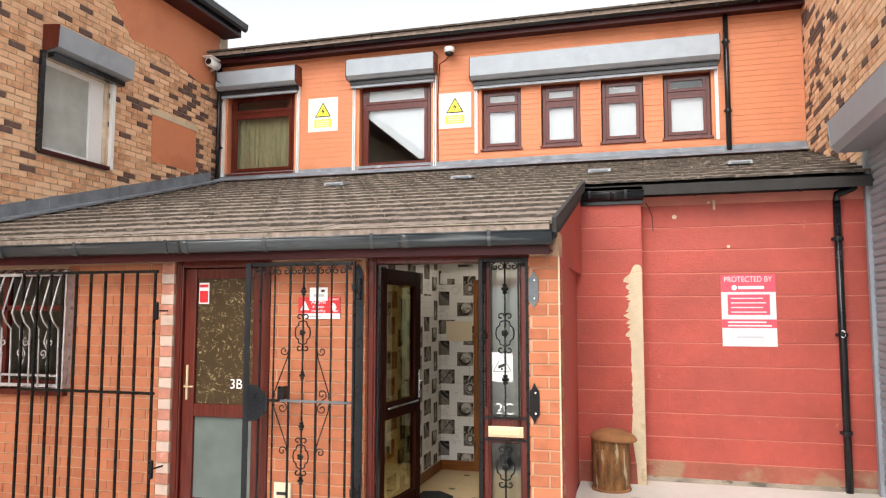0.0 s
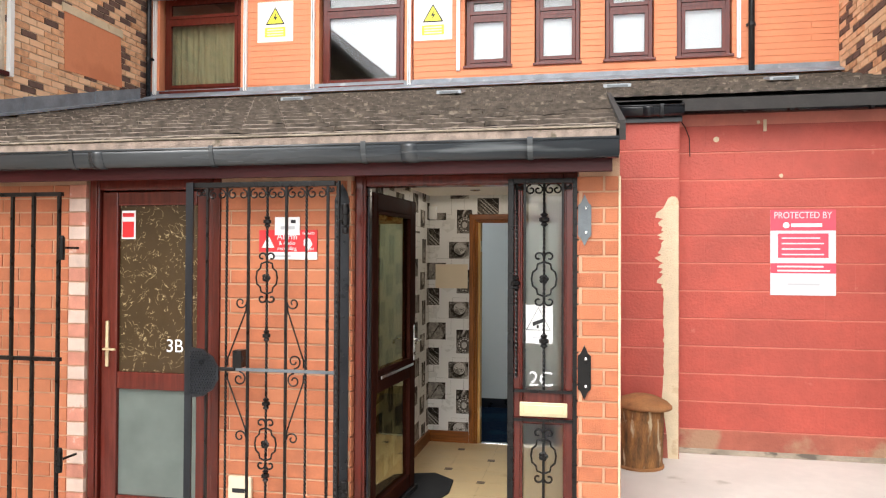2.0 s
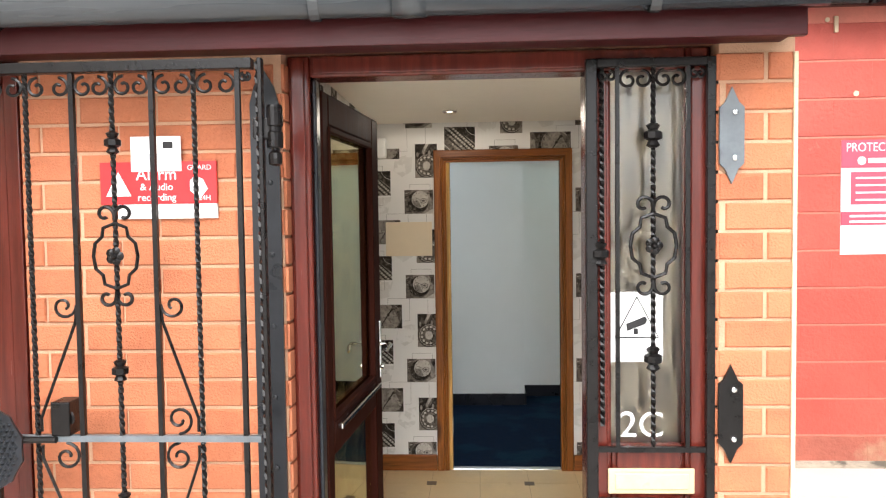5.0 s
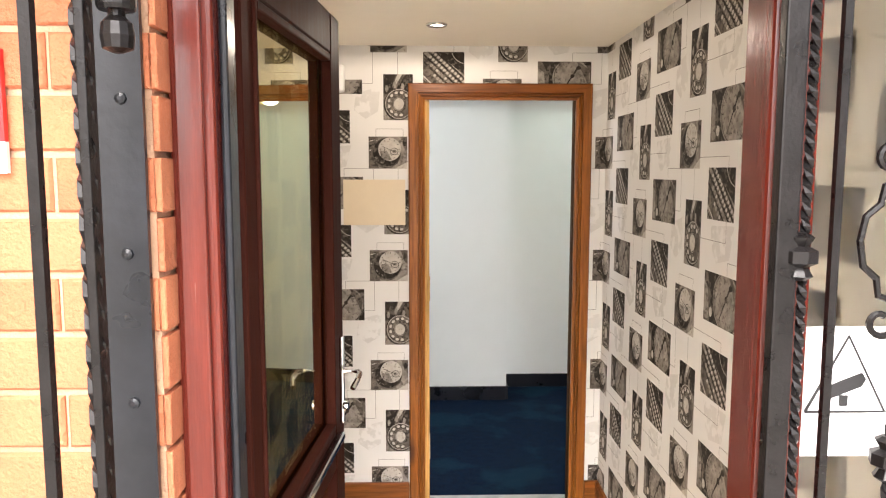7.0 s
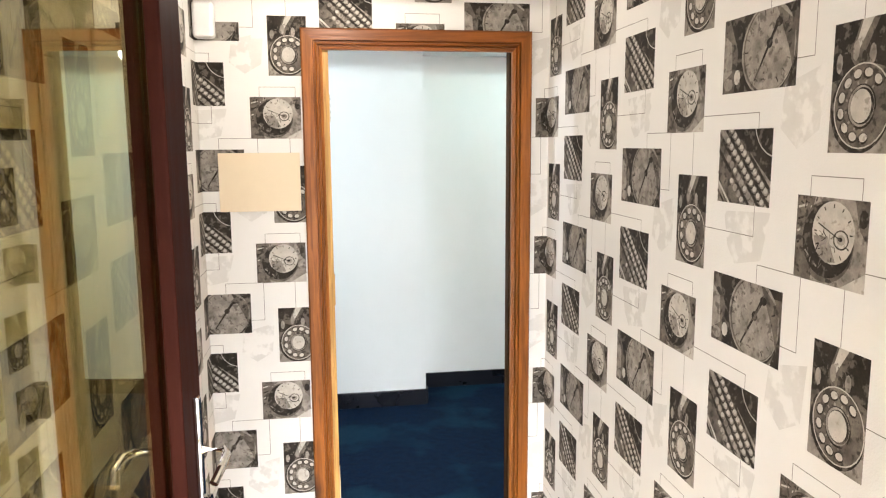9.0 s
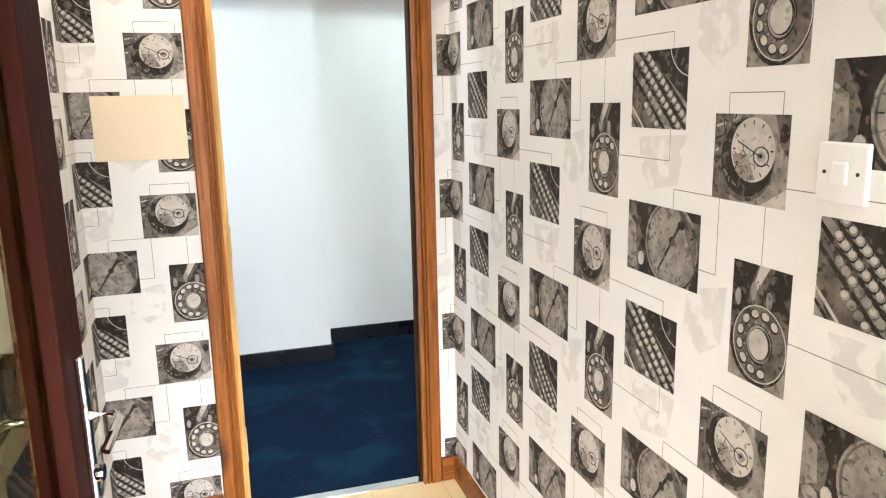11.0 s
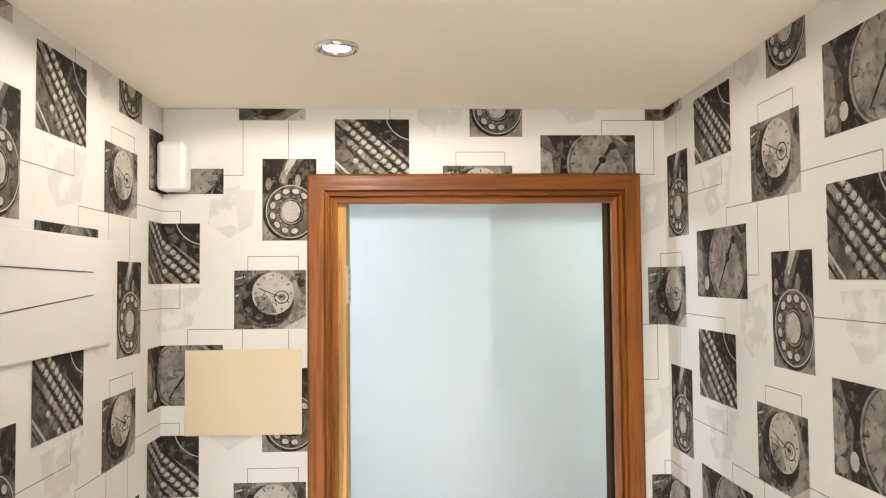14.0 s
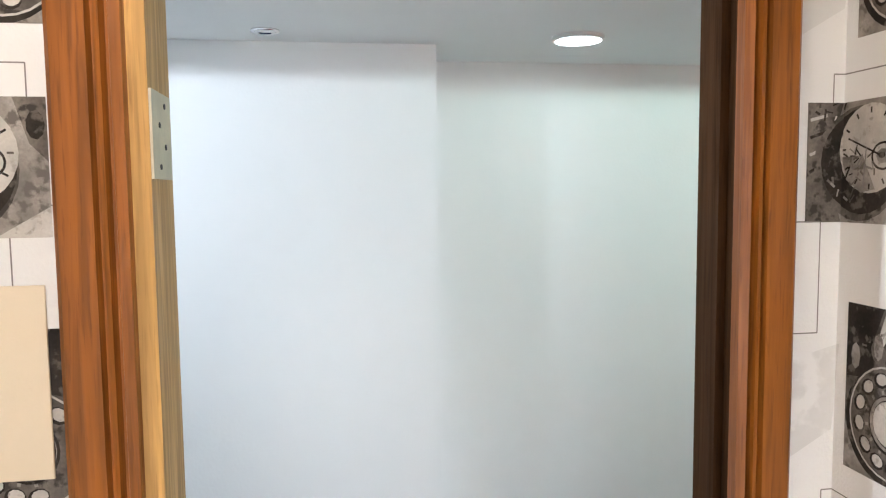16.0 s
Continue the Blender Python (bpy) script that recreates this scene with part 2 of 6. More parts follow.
M = {
    "mortar": material("mortar", (0.52, 0.32, 0.205), 0.9, 0.15, 6, 0.4, 150),
    "brick": material("orange brick", (0.46, 0.145, 0.066), 0.8, 0.2, 9, 0.5, 140, island=0.6, tint=(0.54, 0.205, 0.098), spots=(0.56, 0.30, 0.18), spot_scale=6, spot_at=0.70),
    "brick_paint": material("flaking white painted brick", (0.66, 0.50, 0.42), 0.7, 0.15, 12, 0.4, 120, spots=(0.55, 0.25, 0.17), spot_scale=12, spot_at=0.60),
    "brick_pink": material("faded pink painted brick", (0.56, 0.235, 0.165), 0.75, 0.2, 12, 0.4, 120, spots=(0.66, 0.45, 0.37), spot_scale=12, spot_at=0.62),
    "old_brick": material("weathered stock brick", (0.76, 0.38, 0.20), 0.9, 0.4, 9, 0.8, 120, island=0.9, tint=(0.88, 0.59, 0.37), spots=(0.22, 0.10, 0.06), spot_scale=8, spot_at=0.66),
    # dark blotches, and a base lowered for the shadow along brick edges
    "old_mortar": material("blotched mortar with joint shadow in its tone", (0.64, 0.52, 0.39), 0.95, 0.3, 4, 0.4, 120, spots=(0.34, 0.26, 0.18), spot_scale=3, spot_at=0.60),
    "dark_brick": material("burnt header brick", (0.15, 0.085, 0.065), 0.85, 0.3, 8, 0.4, 120),
    "paint_wall": material("salmon masonry paint", (0.64, 0.235, 0.115), 0.75, 0.08, 2.5, 0.25, 90, spots=(0.55, 0.19, 0.09), spot_scale=1.2, spot_at=0.58),
    "red_block": material("red painted blockwork", (0.47, 0.082, 0.056), 0.62, 0.22, 1.8, 0.7, 45, island=0.25, tint=(0.36, 0.065, 0.046), spots=(0.53, 0.17, 0.125), spot_scale=9, spot_at=0.70),
    "red_stained": material("dirt-stained red block", (0.37, 0.105, 0.068), 0.75, 0.25, 1.8, 0.7, 45, spots=(0.37, 0.215, 0.135), spot_scale=2.2, spot_at=0.50),
    "red_joint": material("red painted joints", (0.60, 0.20, 0.145), 0.7, 0.12, 5, 0.3, 80),
    "render_cream": material("bare cream render", (0.66, 0.54, 0.37), 0.9, 0.12, 7, 0.6, 90, spots=(0.55, 0.42, 0.27), spot_scale=7, spot_at=0.6),
    "tile": material("weathered roof tile", (0.29, 0.225, 0.185), 0.9, 0.4, 16, 0.9, 60, island=0.5, tint=(0.38, 0.31, 0.26), spots=(0.11, 0.09, 0.06), spot_scale=14, spot_at=0.62),
    # tile front edges: moss and dirt, plus the course shadow painted dark
    "tile_butt_shade": material("mossy tile front edge with painted shadow", (0.115, 0.094, 0.075), 0.95, 0.5, 18, 0.8, 60, spots=(0.24, 0.20, 0.155), spot_scale=12, spot_at=0.60),
    "felt": material("black roofing felt", (0.035, 0.032, 0.03), 0.9, 0.3, 8, 0.3, 90),
    "lead": material("grey lead flashing", (0.22, 0.245, 0.275), 0.6, 0.3, 6, 0.3, 30, metal=0.2, spots=(0.33, 0.35, 0.37), spot_scale=5, spot_at=0.62),
    "mortar_bed": material("grey-brown verge mortar", (0.33, 0.28, 0.215), 0.9, 0.35, 9, 0.5, 90, spots=(0.10, 0.085, 0.065), spot_scale=11, spot_at=0.56, stretch=(0.5, 1, 1)),
    # drawn-out grey spots on both gutter plastics paint in their sheen streaks
    "gutter": material("black plastic", (0.014, 0.015, 0.017), 0.20, 0.3, 4, 0.1, 30, spots=(0.06, 0.06, 0.065), spot_scale=9, spot_at=0.66, stretch=(0.25, 1, 1), spec=0.4),
    "gutter_worn": material("faded black gutter plastic with painted sheen", (0.038, 0.043, 0.048), 0.24, 0.35, 3, 0.15, 30, spots=(0.17, 0.18, 0.185), spot_scale=5, spot_at=0.60, stretch=(0.12, 1, 1.6), spec=0.6),
    "fascia": material("oxblood fascia board", (0.050, 0.008, 0.009), 0.42, 0.3, 5, 0.1, 40, stretch=(0.3, 1, 3), spec=0.2),
    "mahogany": material("mahogany plastic frame", (0.105, 0.016, 0.010), 0.22, 0.3, 9, 0.05, 60, stretch=(5, 5, 0.35), coat=0.12, spec=0.4),
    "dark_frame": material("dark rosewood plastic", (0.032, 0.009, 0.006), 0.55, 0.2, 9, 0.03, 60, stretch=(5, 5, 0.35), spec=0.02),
    "white_frame": material("white window plastic", (0.78, 0.78, 0.77), 0.35, 0.04, 4),
    "galv": material("pale grey shutter steel", (0.31, 0.345, 0.38), 0.42, 0.10, 5, 0.05, 40, spots=(0.24, 0.27, 0.295), spot_scale=2, spot_at=0.64),
    "iron": material("black painted iron", (0.008, 0.007, 0.007), 0.30, 0.4, 20, 0.1, 120, spots=(0.07, 0.058, 0.048), spot_scale=24, spot_at=0.72, spec=0.25),
    "iron_grey": material("dark grey painted iron", (0.012, 0.014, 0.018), 0.30, 0.4, 5, 0.10, 40, spec=0.35, spots=(0.08, 0.085, 0.09), spot_scale=30, spot_at=0.74),
    "plate_grey": material("worn grey iron plate", (0.125, 0.145, 0.16), 0.4, 0.25, 8, 0.15, 60, spots=(0.06, 0.06, 0.07), spot_scale=14, spot_at=0.64),
    "cage_pale": material("flaking pale grey iron", (0.46, 0.42, 0.41), 0.5, 0.3, 16, 0.2, 60, spots=(0.13, 0.09, 0.08), spot_scale=18, spot_at=0.60),
    "concrete": material("pale concrete ground", (0.68, 0.645, 0.585), 0.9, 0.10, 1.2, 0.35, 120, spots=(0.42, 0.385, 0.32), spot_scale=2.2, spot_at=0.66),
    "plaster": material("warm white ceiling plaster", (0.90, 0.86, 0.77), 0.85, 0.03, 1.5, 0.05, 60),
    "hall_wall": material("cool white matt wall", (0.78, 0.81, 0.81), 0.8, 0.03, 1.0, 0.06, 90),
    "paper": material("off-white wallpaper", (0.755, 0.742, 0.715), 0.72, 0.03, 2.0, 0.12, 240),
    "carpet": material("navy carpet", (0.004, 0.016, 0.045), 0.97, 0.35, 30, 0.9, 420, spots=(0.006, 0.030, 0.060), spot_scale=2.5, spot_at=0.52, spec=0.1),
    "skirt_black": material("black gloss skirting", (0.008, 0.009, 0.014), 0.3, 0.2, 6),
    "pine": wood("varnished pine", (0.255, 0.082, 0.0105), (0.060, 0.016, 0.004)),
    "pine_h": wood("varnished pine rail", (0.185, 0.056, 0.008), (0.058, 0.016, 0.004), grain=(0.05, 1, 1)),
    "pine_pale": wood("bare pale pine", (0.50, 0.29, 0.085), (0.22, 0.095, 0.025), 0.5),
    # brown stain of the right lining, with its shade added to the colour
    "pine_dark": wood("dark stained, shade-toned pine", (0.050, 0.023, 0.008), (0.014, 0.007, 0.004), 0.7, spec=0.08),
    "chrome": material("polished chrome", (0.78, 0.78, 0.78), 0.12, 0.04, 5, metal=1.0),
    "brass": material("dull brass plate", (0.66, 0.54, 0.33), 0.38, 0.12, 9, metal=0.35, spots=(0.50, 0.38, 0.2), spot_scale=9, spot_at=0.66),
    "white": material("white plastic", (0.80, 0.80, 0.79), 0.4, 0.03, 6),
    "cream_card": material("cream cardboard", (0.74, 0.625, 0.455), 0.8, 0.04, 3, 0.05, 90),
    "poster_white": material("weathered white poster", (0.66, 0.66, 0.68), 0.5, 0.06, 5),
    "old_hinge": material("paint-splashed steel hinge", (0.62, 0.56, 0.43), 0.5, 0.15, 20, spots=(0.20, 0.14, 0.08), spot_scale=30, spot_at=0.66),
    "black": material("black print", (0.012, 0.012, 0.013), 0.6, 0.2, 9),
    "yellow": material("warning yellow print", (0.74, 0.72, 0.04), 0.5, 0.06, 6),
    "sign_grey": material("pale grey sign board", (0.66, 0.66, 0.58), 0.5, 0.05, 6),
    "pink_red": material("crimson sign print", (0.66, 0.075, 0.115), 0.45, 0.06, 4),
    "red_sign": material("alarm sign red", (0.66, 0.02, 0.025), 0.4, 0.06, 4),
    "grey_print": material("grey print", (0.50, 0.50, 0.52), 0.6, 0.05, 6),
    "log": material("rust-streaked drum side", (0.25, 0.115, 0.035), 0.8, 0.65, 7, 1.0, 30, stretch=(3, 3, 0.6), spots=(0.46, 0.37, 0.24), spot_scale=6, spot_at=0.60),
    "log_top": material("rusty drum lid", (0.33, 0.15, 0.055), 0.85, 0.3, 9, 0.6, 40, spots=(0.15, 0.06, 0.03), spot_scale=5, spot_at=0.6),
    "vinyl": material("cream stone-look vinyl", (0.61, 0.445, 0.235), 0.42, 0.1, 5, 0.1, 60, island=0.35, tint=(0.68, 0.53, 0.31), spots=(0.50, 0.34, 0.165), spot_scale=6, spot_at=0.64),
    "vinyl_dark": material("brown vinyl inset", (0.12, 0.075, 0.04), 0.45, 0.25, 30),
    "vinyl_joint": material("vinyl joint line", (0.40, 0.29, 0.17), 0.6, 0.1, 20),
    "mat": material("black rubber mat", (0.012, 0.012, 0.014), 0.9, 0.4, 60, 0.8, 200),
    # one dark brown puts indoor shade into walls, floors and ceilings alike
    "room_dark": material("brown room wall, shade in its colour", (0.30, 0.27, 0.20), 0.9, 0.1, 2),
    "green_blind": material("olive curtain", (0.20, 0.19, 0.10), 0.9, 0.2, 2, 0.2, 10, stretch=(6, 6, 0.5)),
    "blind": material("white roller blind", (0.44, 0.48, 0.50), 0.8, 0.03, 2),
    "glass": glass("clear glass", gloss=0.8),
    "door_glass": glass("brown-tinted door glass", (0.77, 0.72, 0.49), gloss=2.1, shine=(0.95, 0.93, 0.74)),
    "glass_dark": glass("tinted glass", (0.75, 0.78, 0.74)),
    "frosted": obscured("frosted glass", (0.22, 0.26, 0.235), 0.16, 0.0),
    # pale scattering pane puts the room's brightness into the glass colour
    "neighbour_glass": obscured("pale pane standing in for a bright room", (0.66, 0.69, 0.63), 0.08, 0.0, 0.2),
    "sidelight": glass("obscured side light glass", (0.93, 0.92, 0.87), rough=0.3),
    "patterned": obscured("patterned brown glass", (0.082, 0.051, 0.024), 0.10, 1.0, 0.15, (0.40, 0.31, 0.17)),
}


# ---- building helpers ----
def box(bm, x0, x1, y0, y1, z0, z1, bevel=0.0, mi=0):
    vs = [bm.verts.new((x, y, z)) for z in (z0, z1) for y in (y0, y1) for x in (x0, x1)]
    fs = [bm.faces.new([vs[i] for i in q]) for q in ((0, 2, 3, 1), (4, 5, 7, 6), (0, 1, 5, 4), (2, 6, 7, 3), (0, 4, 6, 2), (1, 3, 7, 5))]
    for f in fs:
        f.material_index = mi
    if bevel:
        es = list({e for f in fs for e in f.edges})
        bmesh.ops.bevel(bm, geom=es, offset=bevel, segments=2, affect="EDGES", profile=0.5)
    return bm


def boxed(x0, x1, y0, y1, z0, z1, bevel=0.0):
    return box(bmesh.new(), x0, x1, y0, y1, z0, z1, bevel)


def extruded(bm, outline, axis, a, b):
    """A solid from a closed outline of 2D points, drawn out along an axis from a to b."""
    def at(p, v):
        return {"x": (v, p[0], p[1]), "y": (p[0], v, p[1]), "z": (p[0], p[1], v)}[axis]
    lo, hi = [bm.verts.new(at(p, a)) for p in outline], [bm.verts.new(at(p, b)) for p in outline]
    bm.faces.new(lo), bm.faces.new(list(reversed(hi)))
    for i in range(len(lo)):
        j = (i + 1) % len(lo)
        bm.faces.new((lo[i], hi[i], hi[j], lo[j]))
    bmesh.ops.recalc_face_normals(bm, faces=bm.faces)
    return bm


def tube(bm, pts, r, n=6, twist=0.0, closed=False):
    """A rod along a line of points; a four-sided one may be twisted."""
    pts = [Vector(p) for p in pts]
    rings = []
    for i, p in enumerate(pts):
        d = (pts[min(i + 1, len(pts) - 1)] - pts[max(i - 1, 0)]).normalized()
        side = d.cross(Vector((0, 1, 0))) if abs(d.y) < 0.9 else d.cross(Vector((1, 0, 0)))
        side.normalize()
        up = side.cross(d)
        rings.append([bm.verts.new(p + r * (math.cos(a) * side + math.sin(a) * up)) for a in (2 * math.pi * k / n + twist * i + math.pi / 4 for k in range(n))])
    for a, b in zip(rings, rings[1:]):
        for k in range(n):
            bm.faces.new((a[k], a[(k + 1) % n], b[(k + 1) % n], b[k]))
    if len(rings) > 1:
        bm.faces.new(list(reversed(rings[0]))), bm.faces.new(rings[-1])
    return bm


def lathe(bm, profile, cx, cy, cz, n=20, axis="z"):
    """A turned shape from (radius, height) pairs about an axis."""
    rings = []
    for r, h in profile:
        ring = []
        for k in range(n):
            c, s = r * math.cos(2 * math.pi * k / n), r * math.sin(2 * math.pi * k / n)
            ring.append(bm.verts.new({"z": (cx + c, cy + s, cz + h), "y": (cx + c, cy + h, cz + s), "x": (cx + h, cy + c, cz + s)}[axis]))
        rings.append(ring)
    for a, b in zip(rings, rings[1:]):
        for k in range(n):
            bm.faces.new((a[k], a[(k + 1) % n], b[(k + 1) % n], b[k]))
    bm.faces.new(rings[0]), bm.faces.new(rings[-1])
    bmesh.ops.recalc_face_normals(bm, faces=bm.faces)
    return bm


def mesh_of(name, bm, mats):
    me = bpy.data.meshes.new(name)
    bm.to_mesh(me)
    bm.free()
    for m in mats if isinstance(mats, (list, tuple)) else [mats]:
        me.materials.append(M[m] if isinstance(m, str) else m)
    return me


def smooth(ob):
    ob.data.polygons.foreach_set("use_smooth", [True] * len(ob.data.polygons))
    return ob


def part(name, bm, mat, parent, label=""):
    ob = new(name, mesh_of(name, bm, mat))
    ob.parent = parent
    return tagged(ob, label) if label else ob


def solid(name, bm, mat, label, category, group="", kind=""):
    return tagged(new(name, mesh_of(name, bm, mat)), label, category, group, kind)


def thing(name, at, label, category, group="", kind=""):
    ob = new(name)
    ob.location = at
    ob.empty_display_size = 0.05
    return tagged(ob, label, category, group, kind)


def local(ob, x, y, z):
    return (x - ob.location.x, y - ob.location.y, z - ob.location.z)


def wall_with_holes(bm, axis, a0, a1, z0, z1, d0, d1, holes):
    """A wall along x or y, d0 to d1 thick, with rectangular openings (a0, a1, z0, z1) through it."""
    xs = sorted({a0, a1, *[h[0] for h in holes], *[h[1] for h in holes]})
    for p, q in zip(xs, xs[1:]):
        cuts = sorted([(h[2], h[3]) for h in holes if h[0] <= p and h[1] >= q])
        z = z0
        for lo, hi in cuts + [(z1, z1)]:
            if lo > z + 1e-6:
                if axis == "x":
                    box(bm, p, q, d0, d1, z, lo)
                else:
                    box(bm, d0, d1, p, q, z, lo)
            z = max(z, hi)
    return bm


# ---- plan ----
FRONT, RED, RED_PIER, UPPER, BACK = 5.40, 7.92, 7.69, 10.69, 7.84     # faces met along y
LEFT_X, RIGHT_X = -2.227, -0.905                                      # entrance lobby side walls
CEIL = 2.24
LB, RB = -6.99, 2.12                                                  # neighbour walls
SLOPE = (3.90 - 2.36) / (UPPER - 5.17)


def roof_z(y):
    return 2.36 + (y - 5.17) * SLOPE


# ---- ground and floors ----
solid("ground", boxed(-400, 400, -400, FRONT + 0.06, -0.3, 0.0), "concrete", "pale worn concrete yard in front of the porch", "ground", kind="structure")
solid("pavement", boxed(-0.70, RB, FRONT + 0.06, RED + 0.1, -0.3, 0.002), "concrete", "pale concrete apron below the red wall", "pavement", kind="structure")
solid("floor", boxed(LEFT_X - 0.1, RIGHT_X + 0.1, FRONT + 0.06, BACK + 0.05, -0.2, 0.0), "vinyl_joint", "cream vinyl lobby floor with brown corner insets", "floor", kind="structure")
solid("hall_floor", boxed(-4.2, 1.2, BACK + 0.05, 11.4, -0.2, 0.0), "carpet", "navy blue carpet of the hall", "carpet", kind="structure")

# ---- porch front wall, with the openings for two doors and a barred window ----
bm = bmesh.new()
wall_with_holes(bm, "x", LB, -0.63, 0, 2.30, FRONT + 0.007, FRONT + 0.23,
                [(-6.6, -5.02, 1.02, 2.10), (-3.92, -2.99, 0, 2.16), (-2.165, -0.85, 0, 2.16)])
wall_front = solid("wall_front", bm, "mortar", "orange brick porch front wall with pale joints", "wall", kind="structure")

# porch side wall, slightly splayed, and the red block wall with its pier
bm = bmesh.new()
extruded(bm, [(-0.63, FRONT + 0.232), (-0.73, RED), (-0.85, RED), (-0.85, FRONT + 0.232)], "z", 0, 2.1)
extruded(bm, [(FRONT + 0.2, 2.1), (RED, 2.1), (RED, roof_z(RED) - 0.12), (FRONT + 0.2, roof_z(FRONT + 0.2) - 0.12)], "x", -0.85, -0.66)
wall_side = solid("wall_side", bm, "red_block", "red painted side wall of the porch", "wall", kind="structure")
solid("wall_red", boxed(-0.08, RB + 0.1, RED + 0.006, RED + 0.2, 0, 3.05), "red_joint", "red painted concrete block wall", "wall", kind="structure")
solid("wall_red_pier", boxed(-0.80, -0.052, RED_PIER + 0.006, RED + 0.2, 0, 3.0), "red_joint", "red painted block pier with peeling cream render", "wall", kind="structure")

# upper storey
wins = [(-6.80, -5.55, 4.00, 5.38), (-4.40, -3.20, 3.97, 5.38)] + [(a, b, 4.17, 5.13) for a, b in ((-2.39, -1.78), (-1.48, -0.90), (-0.60, 0.0), (0.27, 0.92))]
bm = bmesh.new()
wall_with_holes(bm, "x", LB, RB, 3.2, 6.05, UPPER, UPPER + 0.25, wins)
solid("wall_upper", bm, "paint_wall", "salmon painted brick upper storey wall", "wall", kind="structure")

# neighbour buildings
bm = bmesh.new()
wall_with_holes(bm, "y", -3.0, UPPER + 0.25, 0, 6.75, LB - 0.3, LB - 0.012, [(6.98, 8.06, 3.66, 4.80)])
solid("wall_left", bm, "old_mortar", "weathered brown brick wall of the neighbouring house", "wall", kind="structure")
bm = bmesh.new()
wall_with_holes(bm, "y", -3.0, 6.3, 0, 3.75, RB + 0.012, RB + 0.3, [(-1.0, 6.3, 0, 3.30)])
wall_with_holes(bm, "y", 6.3, UPPER + 0.25, 0, 8.6, RB + 0.012, RB + 0.3, [(6.3, 7.80, 0, 3.30)])
solid("wall_right", bm, "old_mortar", "brown brick wall of the neighbouring workshop", "wall", kind="structure")

# lobby and hall shells
bm = bmesh.new()
wall_with_holes(bm, "x", LEFT_X - 0.12, RIGHT_X + 0.12, 0, CEIL, BACK, BACK + 0.11, [(-1.775, -1.03, 0, 2.035)])
wall_back = solid("wall_back", bm, "paper", "papered lobby wall with a doorway, telephone print", "wall", kind="structure")
wall_lobby_left = solid("wall_lobby_left", boxed(LEFT_X - 0.12, LEFT_X, FRONT + 0.23, BACK, 0, CEIL), "paper", "papered lobby side wall with torn patches", "wall", kind="structure")
wall_lobby_right = solid("wall_lobby_right", boxed(RIGHT_X, RIGHT_X + 0.05, FRONT + 0.23, BACK, 0, CEIL), "paper", "papered lobby side wall with clock and telephone print", "wall", kind="structure")
solid("ceiling", boxed(LEFT_X - 0.12, RIGHT_X + 0.05, FRONT + 0.23, BACK + 0.11, CEIL, CEIL + 0.05), "plaster", "warm white lobby ceiling", "ceiling", kind="structure")
HC = 2.20
bm = box(bmesh.new(), -4.2, -1.19, 9.47, 9.65, 0, HC)
solid("wall_hall_near", bm, "hall_wall", "cool white hall wall", "wall", kind="structure")
solid("wall_hall_far", boxed(-1.19, 1.2, 9.79, 9.97, 0, HC), "hall_wall", "cool white hall wall set back", "wall", kind="structure")
solid("wall_hall_left", boxed(-4.3, -4.2, BACK + 0.11, 9.65, 0, HC), "hall_wall", "white hall end wall", "wall", kind="structure")
solid("wall_hall_right", boxed(0.9, 1.0, BACK + 0.3, 9.97, 0, HC), "hall_wall", "white hall end wall", "wall", kind="structure")
solid("wall_hall_front", wall_with_holes(bmesh.new(), "x", -4.2, 0.9, 0, HC, BACK + 0.111, BACK + 0.118, [(-1.775, -1.03, 0, 2.035)]), "hall_wall", "white back of the lobby wall", "wall", kind="structure")
solid("hall_ceiling", boxed(-4.3, 1.0, BACK + 0.115, 9.97, HC, HC + 0.05), "hall_wall", "white hall ceiling", "ceiling", kind="structure")

# ---- roofs ----
bm = bmesh.new()
extruded(bm, [(5.20, roof_z(5.20) - 0.05), (UPPER, roof_z(UPPER) - 0.05), (UPPER, roof_z(UPPER) - 0.15), (5.20, roof_z(5.20) - 0.15)], "x", LB, -0.64)
extruded(bm, [(7.66, roof_z(7.66) - 0.05), (UPPER, roof_z(UPPER) - 0.05), (UPPER, roof_z(UPPER) - 0.15), (7.66, roof_z(7.66) - 0.15)], "x", -0.64, RB)
roof = solid("roof", bm, "felt", "lean-to porch roof of weathered brown concrete tiles", "roof", kind="structure")

# lamps of the lobby and hall; the last two are added, unseen fill
lamp("lobby_downlight_beam", "SPOT", 1.5, Matrix.Translation((-1.725, 7.325, CEIL - 0.05)), (1.0, 0.89, 0.74), 0.04, 178)
lamp("hall_panel_beam", "SPOT", 0.3, Matrix.Translation((-0.75, 9.3, HC - 0.03)), (0.86, 1.0, 0.94), 0.07, 176)
# unseen fill, cool on the left, greenish on the right, to brighten the hall
for i, x in enumerate((-2.75, 0.25)):
    lamp("hall_fill_beam", "SPOT", (6.8, 4.8)[i], Matrix.Translation((x, 8.45, HC - 0.07)), ((0.92, 0.96, 1.0), (0.70, 1.0, 0.82))[i], 0.03, 179)


